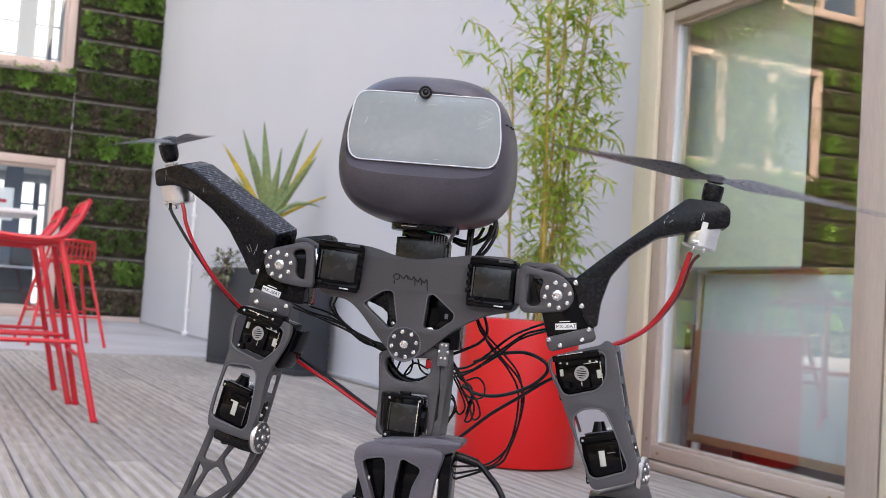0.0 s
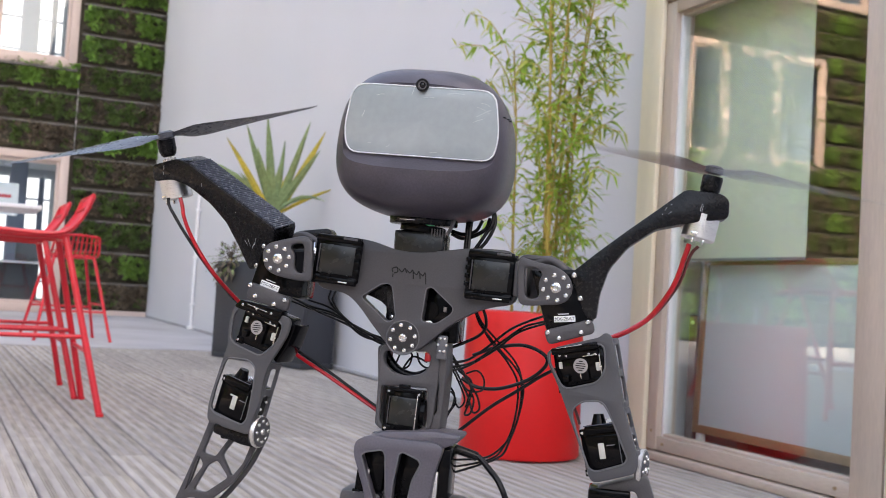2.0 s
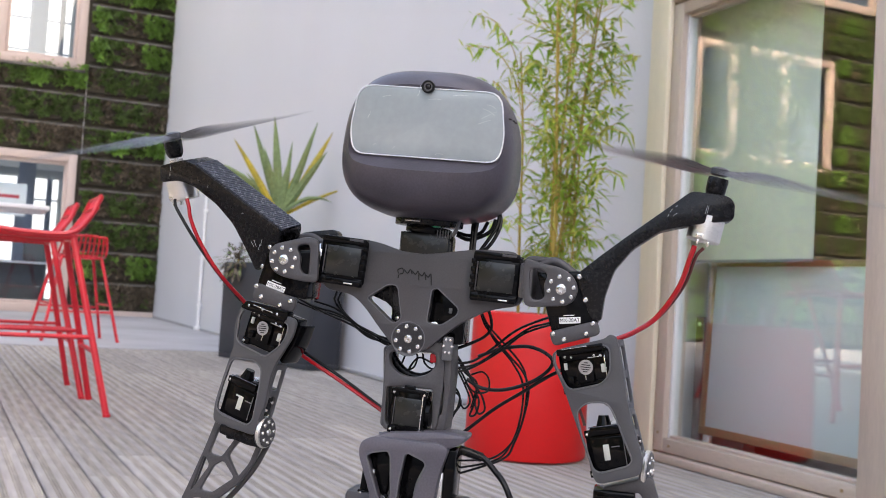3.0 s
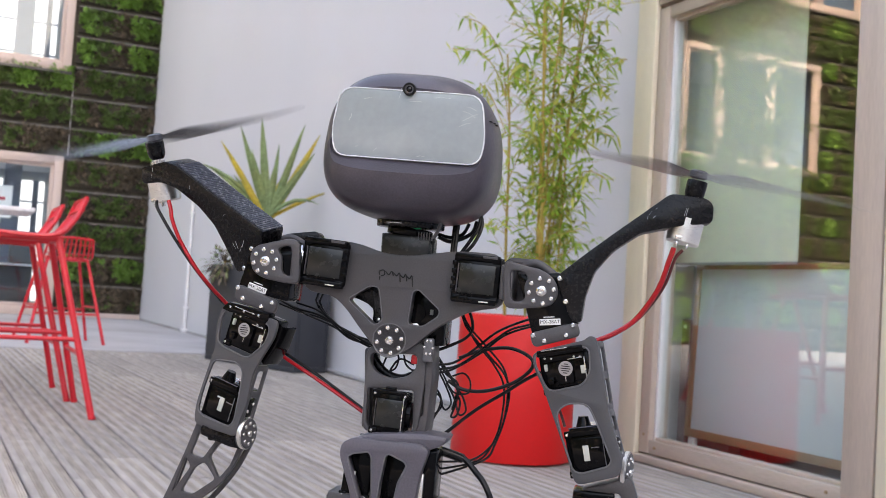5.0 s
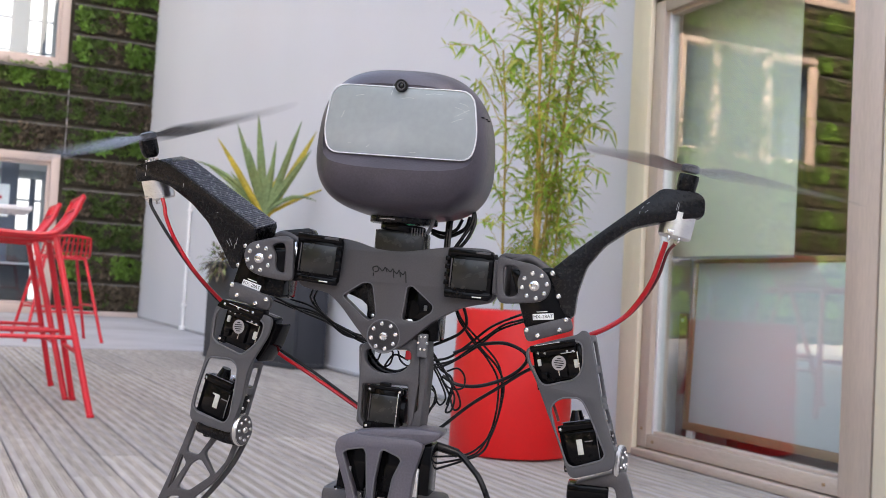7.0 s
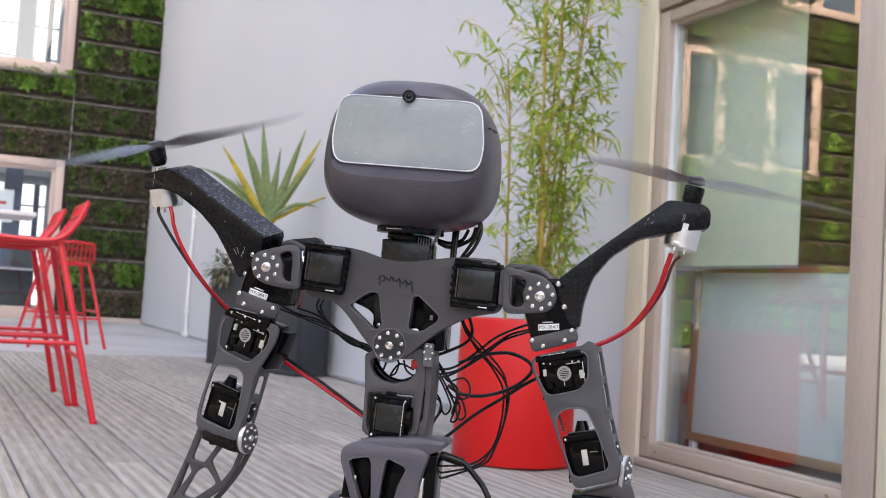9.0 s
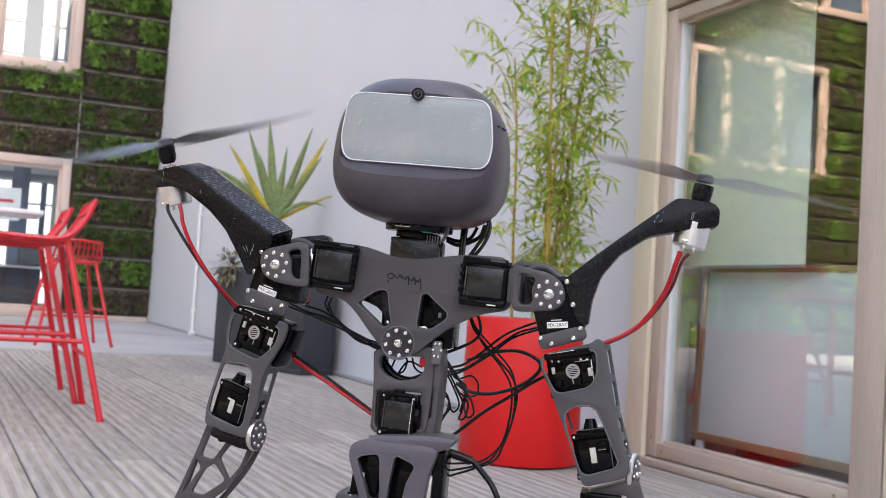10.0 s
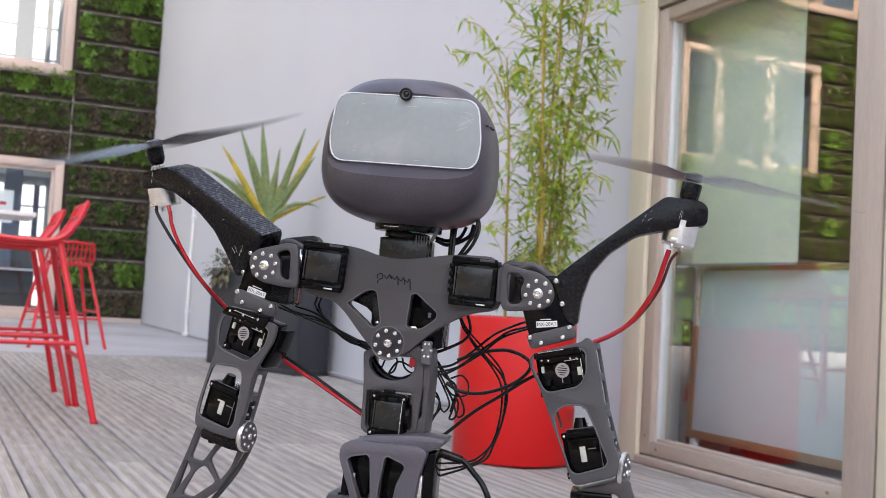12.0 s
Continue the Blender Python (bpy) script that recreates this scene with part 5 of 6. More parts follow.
    part("case_lip", block((-13, -2.2, -13.6), (13, -1.4, -12.8), 0.2), PRINT_LIGHT, b)
    part("case_lip", block((11.6, -1.9, -10), (12.2, -1.2, 9), 0.2), PRINT_LIGHT, b)
    part("boss", cyl(mm((-2, 3, 17)), mm((-1, 3, 26)), 0.006, 0.0035, 20), MOTOR_BLACK, b)
    j = part("elbow_disc", lathe([(elbow_r * 0.7e-3, -0.004), (elbow_r * 1e-3, -0.003), (elbow_r * 1e-3, 0.0012), (elbow_r * 0.92e-3, 0.002), (0.0001, 0.002)], 40), PRINT_GREY, arm, "dark elbow disc with a ring of steel screws")
    part("disc_rim", lathe([(elbow_r * 1.0e-3, -0.0018), (elbow_r * 1.03e-3, -0.0016), (elbow_r * 1.03e-3, 0.0006), (elbow_r * 0.97e-3, 0.0016), (elbow_r * 0.94e-3, -0.0010)], 40), CAN_METAL, j)
    j.matrix_basis = m.inverted() @ pose(*mm(elbow), 90, 0, 78)
    for k in range(8):
        q = 2 * math.pi * k / 8
        screw(j, elbow_r * 0.66 * math.cos(q), elbow_r * 0.66 * math.sin(q), 2.0, 1.5, (0, 0, 0))
    screw(j, 0, 0, 2.0, 2.6, (0, 0, 0))
    (xa, za), (xb, zb) = rail[-2], rail[-1]
    for k in range(4):
        screw(arm, xa + (xb - xa) * (0.55 + 0.12 * k) + 1.6, y0 + 7 + 5 * (k % 2), za + (zb - za) * (0.55 + 0.12 * k), 1.3, (90, 0, 75))
    return arm


ARM_R = [(-27.0, 41.2), (-18.4, 45.6), (24.6, 35.5), (26.2, 32.1), (24.3, 22.6), (16.3, 8.9), (10.4, -0.4), (7.1, -10.1), (5.7, -20.4), (5.0, -30.0), (-1.1, -45.8), (-2.5, -56.1), (-43.5, -50.7), (-43.0, -36.0), (-40.6, -26.0), (-31.8, 4.6), (-30.0, 9.3), (-31.3, 25.3)]
WIN_R1 = [(-22.0, 40.6), (20.6, 31.6), (16.9, 17.2), (2.7, 5.6), (-1.9, 5.4), (-24.6, 12.2), (-28.1, 16.2), (-26.9, 33.7)]
WIN_R2 = [(-30.1, 0.9), (-7.9, 0.8), (-1.2, -4.8), (-2.3, -21.4), (-5.3, -43.8), (-9.3, -48.9), (-36.1, -43.6), (-41.1, -39.4), (-37.6, -22.2)]
arm_r = upper_arm(ARM_R_M, ARM_R, WIN_R1, WIN_R2, 0, (-3.5, 24.5), (-21.5, -33.0), (-4.3, 25.9), (-104.5, -2.0, -82.0), 12.0, "upper_arm", 14, 1.0, [(8.5, 0.0), (-2.5, -46.0)])
ARM_L = [(-30.0, 28.9), (-23.4, 32.8), (8.9, 43.2), (12.4, 47.0), (17.2, 45.4), (21.0, 33.6), (26.4, 11.5), (30.9, -6.7), (38.8, -27.0), (43.0, -37.1), (43.0, -49.0), (10.7, -60.7), (3.8, -42.9), (-10.3, -13.6), (-19.5, 5.9), (-28.2, 20.1)]
WIN_L1 = [(-27.4, 27.9), (-24.6, 30.0), (2.5, 38.1), (12.9, 38.4), (15.2, 20.7), (10.6, 11.2), (-14.7, 3.2), (-26.3, 21.0)]
WIN_L2 = [(-7.7, -10.7), (-0.4, -3.5), (15.0, -1.4), (22.2, -13.0), (35.8, -39.3), (33.7, -43.5), (14.1, -51.6), (8.4, -50.2), (-2.1, -27.5)]
upper_arm(ARM_L_M, ARM_L, WIN_L1, WIN_L2, 0, (-5.0, 19.9), (18.0, -36.5), (-3.5, 21.4), (185.5, 6.0, -80.0), 15.0, "upper_arm", -14, -1.5, [(16.0, 43.0), (28.0, -5.0), (39.0, -38.0)])
part("case_side", flat([(20.0, 30.0), (27.5, 31.0), (22.0, 14.0), (13.0, 0.0), (9.0, 4.0)], thick=20, y=5.8, bevel=1.0, radius=2), MOTOR_BLACK, arm_r)
cap = part("servo_top", flat([(-26.0, 40.6), (-20.1, 46.3), (19.1, 40.4), (17.3, 33.4), (-19.2, 38.5)], thick=9, y=-1.4, bevel=0.8, radius=2), MOTOR_BLACK, arm_r)
for x, z in ((-17.5, 42.6), (-4.4, 40.2), (9.5, 37.9)):
    screw(cap, x, -1.5, z, 1.1)
# forearms: tapering lattice of printed struts
fore_r = part("forearm", flat([(-141.0, -78.6), (-104.7, -85.6), (-105.7, -94.3), (-117.7, -93.0), (-138.0, -87.0), (-141.0, -86.0)], thick=24, y=-6, bevel=0.8, radius=3), BOOM_BLACK, robot, "dark printed lattice forearm")
part("lattice_plate", flat([(-149.3, -77.4), (-105.9, -85.8), (-108.5, -92.2), (-116.0, -110.3), (-126.0, -125.7), (-141.4, -139.2), (-157.9, -160.3), (-180.2, -163.1), (-166.0, -126.4), (-156.4, -100.0)],
     [[(-145.9, -83.6), (-131.8, -90.3), (-142.2, -106.7), (-152.7, -104.8)], [(-128.7, -93.1), (-113.9, -93.6), (-118.9, -108.9), (-127.4, -120.7), (-136.8, -104.8)], [(-140.1, -109.1), (-130.1, -121.4), (-147.8, -135.2), (-157.7, -134.2), (-148.0, -114.3)],
      [(-156.3, -106.1), (-151.3, -113.8), (-165.0, -135.9)], [(-163.6, -141.0), (-154.3, -139.9), (-166.5, -158.8), (-173.0, -159.6)]], thick=5, y=6, bevel=0.8, radius=3.0), PRINT_GREY, fore_r)
for pts, r in (([(-152.6, 18.0, -84.6), (-160.0, 18.0, -107.0), (-168.3, 18.0, -134.9), (-179.1, 18.0, -167.6)], 2.2), ([(-107.7, 18.0, -91.8), (-117.0, 18.0, -112.0), (-129.5, 18.0, -130.5), (-142.8, 18.0, -147.0)], 2.2)):
    part("strut", tube(mm(pts), r / 1000, 10, 6), PRINT_GREY, fore_r)
part("joint_block", block((-137, -2, -91), (-112, 20, -84), 2), MOTOR_BLACK, fore_r)
fore_l = part("forearm", flat([(152.2, -93.9), (188.6, -80.8), (194.5, -96.1), (201.3, -119.2), (168.0, -123.3)], [[(160.3, -100.2), (181.6, -92.8), (187.1, -113.0), (169.5, -117.1)]], thick=14, y=-8, bevel=1.5, radius=5), PRINT_GREY, robot, "dark printed lattice forearm")
part("joint_block", block((148, -12, -106), (178, 14, -94), 2), MOTOR_BLACK, fore_l)

# -- belly and hips --
abdomen = part("abdomen_frame", flat([(-18.1, -6.1), (28.1, 0.7), (29.7, -28.3), (27.1, -69.5), (-15.0, -71.4), (-16.8, -61.7)], [[(-14.9, -11.5), (21.9, -9.3), (22.5, -18.6), (17.0, -26.1), (4.5, -29.8), (-6.1, -27.6), (-13.4, -21.6)], [(-14.2, -38.0, 2.5), (21.6, -37.0, 2.5), (23.2, -69.2, 2.5), (-9.7, -69.0, 2.5), (-13.4, -64.3, 2.5)]], thick=8, y=6, bevel=1.4, radius=8), PRINT_GREY, robot, "grey printed waist frame")
part("side_wall", flat([(19.0, -0.2), (32.2, 4.4), (34.7, -24.5), (33.6, -58.8), (32.9, -70.8), (23.2, -70.1), (22.8, -34.2)], [[(26.3, -33.9), (29.6, -31.4), (29.8, -54.9), (26.5, -57.4)]], thick=32, y=8, bevel=1.4, radius=4), PRINT_GREY, abdomen)
part("side_wall", flat([(-21.7, -8.5), (-15.0, -7.0), (-13.7, -42.8), (-12.0, -72.2), (-19.0, -69.4), (-19.0, -38.9)], thick=28, y=14, bevel=1.4, radius=3), PRINT_GREY, abdomen)
belly = servo(abdomen, 4.6, 1.5, -55.3, 27, 32, 34, 2, cover=True, name="belly_servo")
part("horn_side", cyl(mm((13.5, 10, 0)), mm((16.5, 10, 0)), 0.010, seg=28), MOTOR_BLACK, belly)
part("top_clip", block((-12, -2.6, 14.5), (12, 3, 17.5), 0.8), MOTOR_BLACK, belly)
part("top_clip", block((-4, -3.0, 17), (4, 3, 20), 0.6), MOTOR_BLACK, belly)
# edge highlights of the belly servo, added as steel strips
part("side_edge", block((10.6, -2.2, -14), (11.4, -1.4, 13), 0.2), STEEL, belly)
part("foot_edge", block((-12, -3, -17.2), (12, -1, -16.2), 0.3), STEEL, belly)
part("bearing_plate", block((27, 2, -14), (34.5, 7, 4), 1.2), PRINT_LIGHT, abdomen, "grey bearing plate with steel screws")
for k in range(6):
    a = 2 * math.pi * k / 6
    screw(abdomen, 31 + 3.2 * math.cos(a), 1.8, -3 + 5.5 * math.sin(a), 1.2)
part("waist_band", tube(mm([(-18.1, 22.0, -9.3), (-12.6, 22.0, -19.4), (-3.8, 22.0, -27.3), (8.1, 22.0, -29.7), (20.2, 22.0, -25.0)]), 0.0032, 10, 6), BOOM_BLACK, abdomen)
part("red_plug", block((17, 8, -17), (23, 16, -10), 1), WIRE_RED, abdomen)
HIP_HOLE_R = [(-21.6, -89.4, 2.5), (-17.6, -86.7, 2.5), (-5.2, -84.1, 2.5), (-3.0, -87.7, 2.5), (-0.1, -119.0, 2.5), (-1.3, -124.8, 2.5), (-8.7, -123.3, 2.5)]
HIP_HOLE_L = [(7.5, -85.7, 2.5), (10.2, -84.0, 2.5), (22.5, -88.6, 2.5), (24.2, -91.7, 2.5), (18.7, -104.6, 2.5), (15.9, -124.3, 2.5), (3.7, -125.7, 2.5), (4.7, -106.2, 2.5)]
PELV = [(-27.9, -88.7), (-27.0, -79.3), (-16.1, -73.9), (-2.1, -74.9), (33.1, -74.5), (40.2, -77.8), (34.3, -99.3), (32.7, -119.4), (30.7, -136.1), (-11.9, -141.4), (-16.7, -116.8)]
pelvis = part("hip_shell", flat(PELV, [HIP_HOLE_R, HIP_HOLE_L], thick=12, y=-10, bevel=0.9, radius=9), PRINT_HIP, robot, "grey printed hip shell with two openings")
for hole in (HIP_HOLE_R, HIP_HOLE_L):
    loop = [(p.x / 1000, -0.0099, p.y / 1000) for p in rounded(hole, 4.0)]
    part("hole_lip", tube(loop + loop[:2], 0.0006, 6, 1), PRINT_LIGHT, pelvis)
part("white_tab", block((-17.6, -2.6, -107), (-16.0, 1.0, -101), 0.3), STICKER, pelvis)
part("top_deck", flat([(-24.6, -78.7), (-7.8, -70.9), (33.0, -66.6), (53.1, -67.8), (51.0, -73.0), (37.1, -80.4), (-2.8, -77.2)], thick=30, y=-6, bevel=2.5, radius=5), PRINT_HIP, pelvis)
servo(pelvis, -16, 3, -104, 22, 38, 24, 4, cover=False, name="hip_servo")
servo(pelvis, 12, 3, -104, 24, 38, 24, 0, cover=False, name="hip_servo")
part("hip_servo", block((24, 6, -126), (44, 36, -80), 2), MOTOR_BLACK, pelvis)
part("white_clip", block((31, 3, -92), (34.5, 6.2, -80), 0.5), STICKER, pelvis)
part("side_panel", block((26, 2, -125), (36, 6, -98), 1), CAN_METAL, pelvis, "steel side panel")
for z in (-103, -110, -118):
    screw(pelvis, 30.5, 1.9, z, 1.3)
# thighs, shins and feet carry the robot down to the deck
for sx, x in ((-1, -22), (1, 40)):
    leg = part("leg", block((x - 17, 0, -300), (x + 17, 34, -118), 5), PRINT_GREY, robot)
    part("knee_servo", block((x - 19, -6, -330), (x + 19, 36, -285), 3), MOTOR_BLACK, leg)
    part("shin", block((x - 16, 2, -545), (x + 16, 34, -328), 5), PRINT_GREY, leg)
    part("foot", block((x - 26, -60, -569), (x + 26, 60, -545), 6), PRINT_GREY, leg)

# -- wires --
def wire(pts, r, material, name="wire", parent=robot):
    return part(name, tube(mm(pts), r * (0.78 if name == "cable" else 1.0) / 1000, 8, 8), material, parent)


wire([(-187.8, -2.0, 93.4), (-185.2, -2.0, 86.3), (-183.0, -2.0, 77.9), (-174.5, 0.0, 60.7), (-158.6, 6.0, 37.5), (-144.0, 30.0, 15.6), (-123.2, 36.0, -2.4), (-96.8, 34.0, -20.6), (-61.4, 32.0, -38.8), (-20.9, 30.0, -60.5)], 1.6, WIRE_RED, "red_wire")
wire([(-197.8, -2.0, 92.7), (-196.8, -2.0, 87.3), (-191.7, -2.0, 79.6), (-179.9, 1.0, 62.6), (-161.4, 8.0, 38.3), (-145.6, 32.0, 14.5), (-123.1, 38.0, -1.1), (-94.8, 36.0, -18.6), (-59.3, 34.0, -37.0), (-20.7, 32.0, -58.9)], 1.3, CABLE, "black_wire")
wire([(206.1, -2.0, 86.4), (203.6, -2.0, 77.2), (197.3, 0.0, 55.4), (183.7, 4.0, 32.9), (169.2, 6.0, 20.9), (155.0, 8.0, 13.3)], 1.9, WIRE_RED, "red_wire")
wire([(212.5, -2.0, 85.2), (207.6, 0.0, 78.4), (201.2, 3.0, 57.5), (186.9, 8.0, 34.8), (170.8, 10.0, 21.8), (155.7, 12.0, 14.1)], 1.2, WIRE_DULL, "dark_red_wire")
# looms behind the chest and beside the waist
LOOMS = [
    ([(-103.5, 30.0, 24.4), (-86.0, 34.0, 16.8), (-67.3, 36.0, 12.9), (-48.7, 40.0, 4.1), (-24.4, 40.0, -6.5), (-6.0, 38.0, -10.0)], 1.3),
    ([(-97.0, 30.0, 21.3), (-76.7, 36.0, 12.1), (-55.9, 40.0, 4.8), (-24.2, 40.0, -8.7), (-6.0, 38.0, -10.0)], 1.2),
    ([(-86.4, 34.0, 21.3), (-67.6, 36.0, 16.1), (-43.8, 40.0, 1.3), (-24.6, 44.0, -4.3), (-6.0, 38.0, -10.0)], 1.2),
    ([(-101.2, 36.0, 19.2), (-82.8, 40.0, 13.4), (-64.5, 44.0, 9.5), (-25.9, 46.0, -5.4), (-6.0, 38.0, -10.0)], 1.1),
    ([(-58.0, 26.0, 46.0), (-66.0, 30.0, 34.0), (-68.0, 30.0, 27.6), (-69.0, 32.0, 23.7), (-64.7, 36.0, 16.3), (-43.5, 40.0, -2.3), (-23.5, 40.0, -6.8), (-6.0, 38.0, -10.0)], 1.2),
    ([(-54.0, 28.0, 46.0), (-63.0, 34.0, 33.0), (-66.0, 34.0, 26.6), (-66.7, 36.0, 22.1), (-59.8, 40.0, 11.7), (-39.9, 44.0, -1.2), (-6.0, 38.0, -10.0)], 1.1),
    ([(-8.0, 24.0, -20.8), (-4.6, 26.0, -12.6), (3.2, 26.0, -13.2), (2.5, 24.0, -22.0), (-1.8, 24.0, -24.6), (4.7, 26.0, -15.3), (16.2, 26.0, -18.6)], 1.0),
    ([(7.9, 24.0, -11.4), (10.0, 26.0, -19.2), (16.6, 26.0, -23.0), (23.0, 28.0, -18.1)], 1.0),
    ([(27.2, 40.0, -18.3), (44.1, 46.0, -15.2), (61.1, 46.0, -2.0), (78.3, 42.0, 13.0), (100.1, 36.0, 23.8), (122.0, 30.0, 32.0)], 1.3),
    ([(28.4, 40.0, -22.6), (48.7, 46.0, -16.6), (69.8, 46.0, 1.0), (87.0, 42.0, 14.6), (102.5, 36.0, 20.5), (122.0, 30.0, 28.0)], 1.2),
    ([(30.1, 42.0, -24.8), (43.6, 46.0, -20.6), (65.6, 48.0, -5.2), (82.8, 44.0, 9.8), (102.9, 38.0, 18.7), (124.0, 32.0, 25.0)], 1.2),
    ([(48.3, 46.0, -11.2), (65.5, 48.0, -3.5), (87.8, 46.0, 0.4), (104.5, 42.0, -4.9), (106.9, 42.0, -13.1), (94.5, 44.0, -25.4), (72.7, 46.0, -34.7), (53.7, 48.0, -35.9), (40.8, 46.0, -29.8)], 1.9),
    ([(128.0, 26.0, -8.0), (107.5, 40.0, -19.5), (86.4, 44.0, -35.0), (65.1, 46.0, -50.6), (44.4, 44.0, -69.4), (35.7, 40.0, -76.1)], 1.8),
    ([(46.0, 30.0, 36.0), (50.2, 40.0, 19.4), (54.9, 44.0, 10.9), (70.1, 48.0, -5.7), (84.5, 50.0, -20.1), (90.2, 50.0, -35.1), (87.6, 50.0, -57.5), (82.5, 48.0, -75.5), (77.0, 46.0, -87.3), (60.1, 44.0, -96.0), (34.6, 40.0, -106.2)], 1.2),
    ([(46.0, 30.0, 34.0), (52.0, 40.0, 18.0), (60.7, 46.0, 2.4), (76.0, 50.0, -14.2), (85.2, 52.0, -31.3), (85.1, 52.0, -58.0), (79.4, 50.0, -77.9), (68.4, 46.0, -90.9), (34.1, 40.0, -101.0)], 1.1),
    ([(46.0, 30.0, 34.0), (54.0, 40.0, 16.0), (68.0, 47.0, 1.0), (82.2, 50.0, -13.6), (87.5, 52.0, -26.6), (88.4, 52.0, -48.7), (83.3, 50.0, -71.3), (67.9, 48.0, -88.6), (46.4, 44.0, -93.1), (34.4, 40.0, -93.0)], 1.1),
    ([(46.0, 30.0, 36.0), (54.7, 36.0, 26.5), (57.9, 40.0, 13.4), (53.2, 40.0, 5.5), (42.6, 42.0, -0.9), (28.0, 38.0, -8.0)], 1.6),
    ([(28.9, 40.0, -7.0), (36.4, 44.0, -17.6), (44.4, 46.0, -29.5), (49.7, 46.0, -38.8), (47.9, 46.0, -50.1), (45.8, 46.0, -57.9), (50.2, 46.0, -56.5), (52.1, 46.0, -46.6), (48.8, 46.0, -38.9)], 1.1),
    ([(29.8, 42.0, -10.1), (40.2, 46.0, -22.7), (48.4, 46.0, -34.4), (54.5, 46.0, -42.7), (57.1, 46.0, -52.3), (52.0, 46.0, -55.5), (47.0, 48.0, -43.7), (40.0, 46.0, -31.7)], 1.1),
    ([(29.2, 42.0, -14.6), (36.1, 44.0, -24.3), (46.0, 46.0, -38.3), (57.7, 46.0, -38.0), (58.5, 48.0, -29.1), (52.6, 48.0, -23.0), (43.8, 48.0, -26.1)], 1.0),
    ([(25.3, 42.0, -0.7), (32.9, 44.0, -13.5), (38.5, 46.0, -24.2), (48.9, 48.0, -32.8), (46.0, 48.0, -52.7)], 1.2),
    ([(29.0, 40.0, -40.4), (33.0, 42.0, -37.5), (37.2, 42.0, -44.2), (35.3, 42.0, -54.1), (29.7, 40.0, -59.0)], 1.0),
    ([(29.1, 42.0, -45.0), (33.8, 44.0, -41.1), (38.1, 44.0, -48.7), (33.8, 42.0, -57.8), (31.1, 40.0, -64.6)], 1.0),
    ([(27.2, 40.0, -19.2), (32.3, 44.0, -22.5), (39.2, 46.0, -33.6), (44.9, 46.0, -46.4), (40.9, 46.0, -53.0), (36.2, 44.0, -47.1)], 1.0),
]
loom = empty("cable_loom")
loom.parent = robot
for pts, r in LOOMS:
    wire(pts, r, CABLE, "cable", loom)
power = wire([(36.4, 34.0, -83.2), (46.7, 38.0, -85.2), (59.2, 40.0, -88.5), (70.2, 36.0, -97.2), (80.7, 30.0, -108.0), (93.8, 30.0, -136.5)], 2.4, CABLE, "power_cable")
part("strain_relief", tube(mm([(40.6, 36.0, -83.8), (51.2, 38.0, -86.4), (59.2, 40.0, -88.9)]), 0.0036, 10, 4), CABLE, power)
wire([(-107.0, 14.0, -29.6), (-107.7, 22.0, -12.1), (-99.4, 26.0, -4.2), (-92.8, 28.0, -10.9), (-94.8, 28.0, -20.2), (-102.5, 22.0, -27.8)], 1.3, CABLE, "cable", loom)
wire([(-107.9, 18.0, -21.0), (-104.1, 24.0, -7.3), (-96.9, 28.0, -8.6), (-95.8, 26.0, -22.4)], 1.3, CABLE, "cable", loom)
wire([(130.6, 6.0, -35.1), (134.6, 6.0, -43.9), (137.8, 4.0, -51.6)], 1.4, WIRE_DULL, "cable", loom)
wire([(138.6, 10.0, -33.9), (145.9, 10.0, -30.6), (152.9, 10.0, -35.7)], 1.2, STEEL, "cable", loom)

# servos and other parts with pieces of their own hang directly on the robot
deep = True
while deep:
    deep = [o for o in robot.children_recursive if o.parent.parent == robot and o.children]
    for o in deep:
        o.matrix_basis = o.parent.matrix_basis @ o.matrix_basis
        o.parent = robot

# ---- deck boards ----


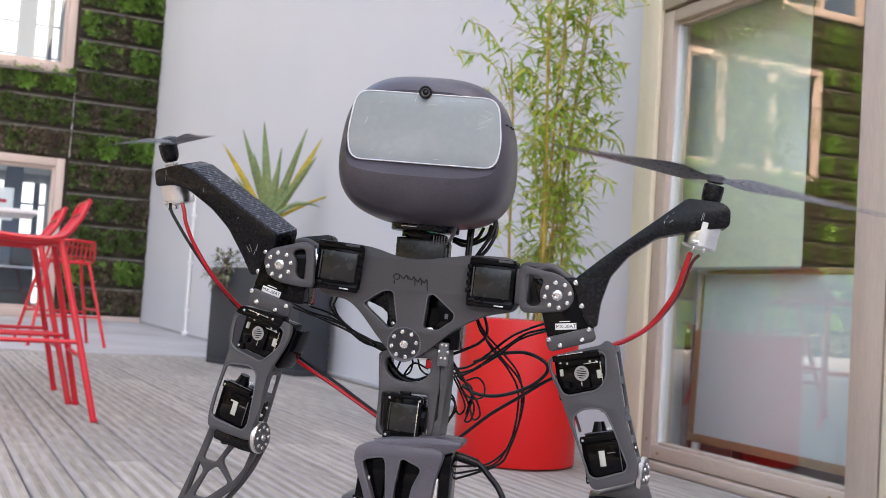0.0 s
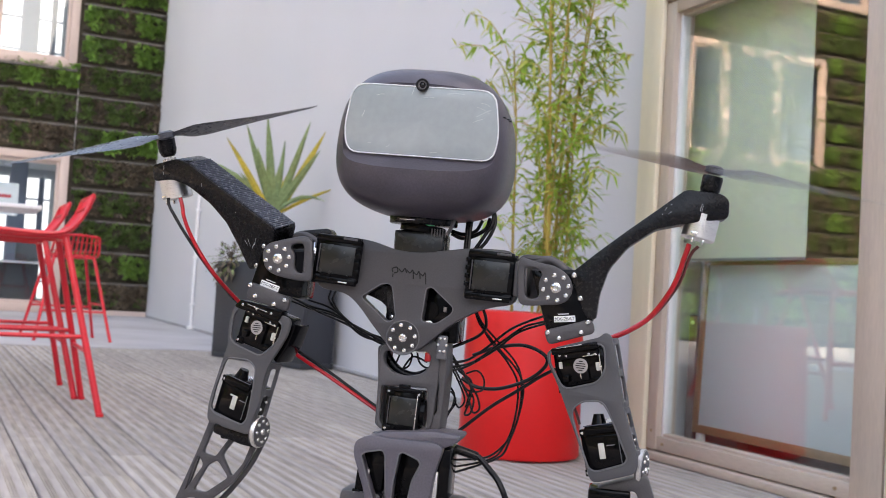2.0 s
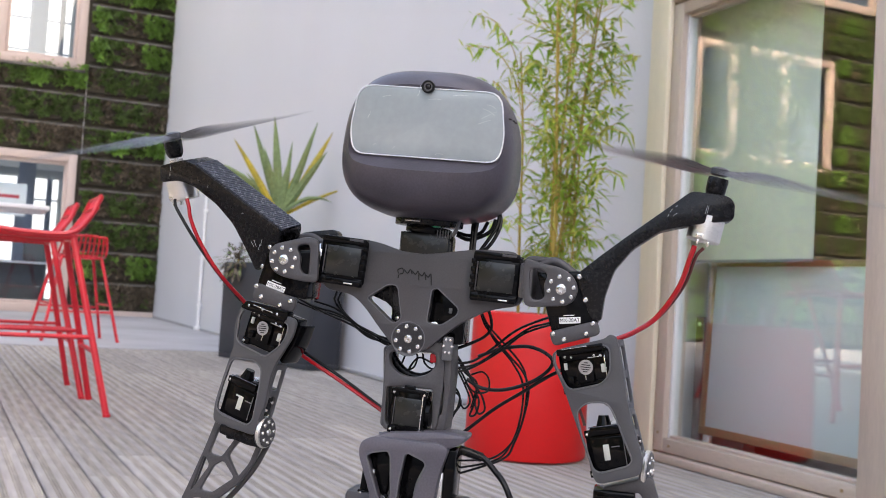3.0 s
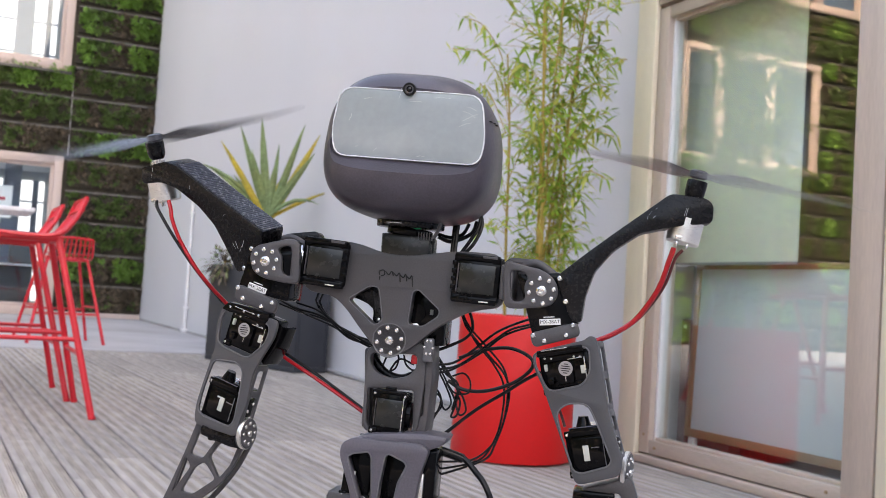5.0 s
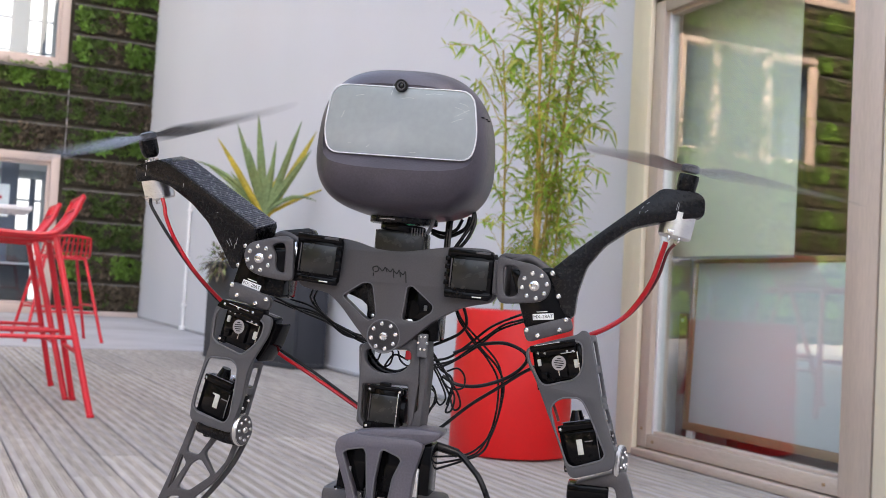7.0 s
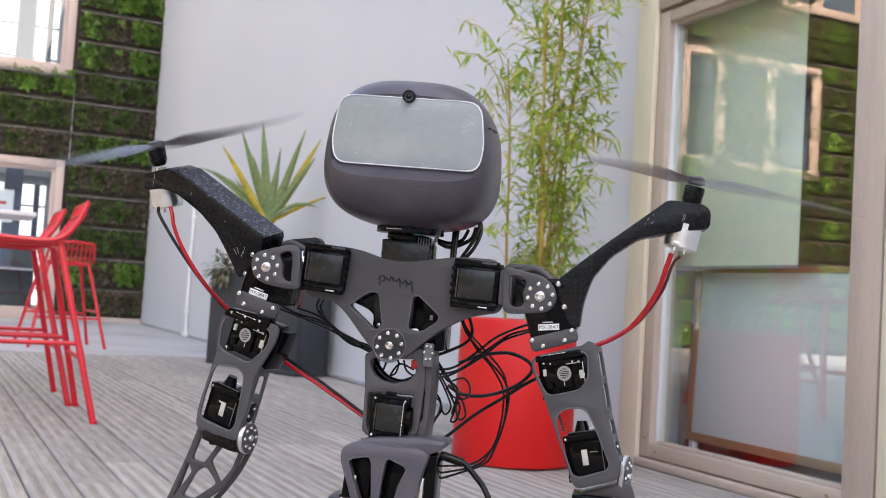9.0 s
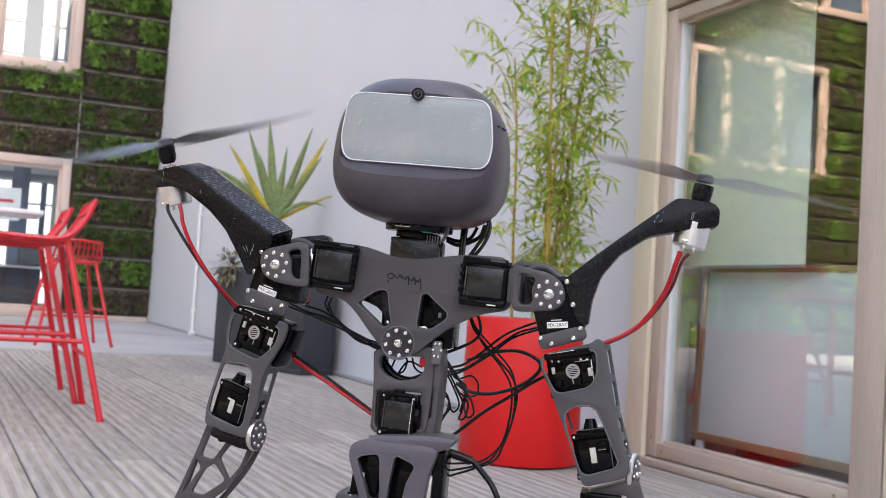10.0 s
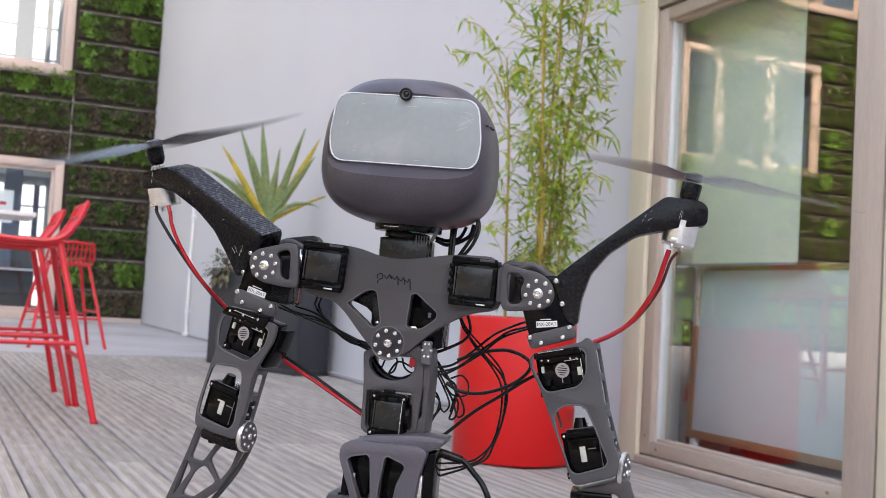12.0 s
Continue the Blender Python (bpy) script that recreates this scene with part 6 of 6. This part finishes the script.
def board_mesh(length):
    """A grooved deck board: shallow flutes along its top, local y along it."""
    w, bands = 0.137, 3
    prof = [(0.0, -0.026, 0), (0.0, -0.003, 0), (0.003, 0.0, 0)]
    step = (w - 0.006) / bands
    for i in range(bands):
        x = 0.003 + i * step + step * 0.46
        prof.append((x, 0.0, 0))
        for k in range(3):
            u = x + k * step * 0.18
            prof += [(u + 0.0012, -0.0022, 1), (u + step * 0.07, -0.0022, 1), (u + step * 0.09, -0.0008, 1), (u + step * 0.17, -0.0008, 1)]
        prof.append((0.003 + (i + 1) * step - 0.0005, 0.0, 1))
    prof[-1] = (w - 0.003, 0.0, 1)
    prof += [(w, -0.003, 0), (w, -0.026, 0)]
    bm = bmesh.new()
    a = [bm.verts.new((x, 0.0, z)) for x, z, _ in prof]
    b = [bm.verts.new((x, length, z)) for x, z, _ in prof]
    for i in range(len(prof) - 1):
        bm.faces.new((a[i], a[i + 1], b[i + 1], b[i])).material_index = prof[i + 1][2]
    bm.faces.new(a[::-1])
    bm.faces.new(b)
    bmesh.ops.recalc_face_normals(bm, faces=bm.faces[:])
    me = bpy.data.meshes.new("deck_board")
    bm.to_mesh(me)
    bm.free()
    me.materials.append(DECK)
    me.materials.append(DECK_GROOVE)
    return me


rnd = random.Random(21)
UNIT = 0.4
BOARDS = {n: board_mesh(n * UNIT - 0.001) for n in range(3, 12)}
SKEW = 2.05                                  # the boards run a little askew to the wall
LAY = pose(0, -1.0, 0, 0, 0, SKEW)
for row in range(-2, 60):
    x, y, left = -0.229 - row * 0.143, -2.6 + (row + 2) * 0.143 * math.sin(radians(SKEW)), 23
    if row >= 38:
        y, left = y + 3.6, 14
    while left:
        n = rnd.randint(7, 11)
        if left - n < 3:
            n = left if left <= 11 else left - 4
        ob = new("deck_board", BOARDS[n])
        ob.parent = subframe
        ob.matrix_basis = LAY @ pose(x, y, -0.003 + rnd.uniform(-0.0015, 0.0015))
        y, left = y + n * UNIT, left - n


def motions():
    """The rotors run up from rest: the blade's bearing at each half second, then a steady spin."""
    marks_r, turns_r = (77, 0, 55, 8, 4, 30, 50, 24), (1, 1, 1, 1, 2, 5, 6)
    marks_l, turns_l = (4, 70, 64, 46, 52, 56, 34, 50), (4, 5, 6, 6, 6, 6, 6)
    for ob, base, marks, turns, sign in ((rotor_r, rotor_r_m, marks_r, turns_r, 1), (rotor_l, rotor_l_m, marks_l, turns_l, -1)):
        rows, a = [], float(marks[0])
        for k in range(361):
            rows.append((k / 30, base @ pose(0, 0, 0, 0, 0, sign * a)))
            half = k // 15
            if half < len(turns):
                a += (marks[half + 1] - marks[half] + 180 * turns[half]) / 15
            else:
                a += 84.0
        walk(ob, rows)


motions()
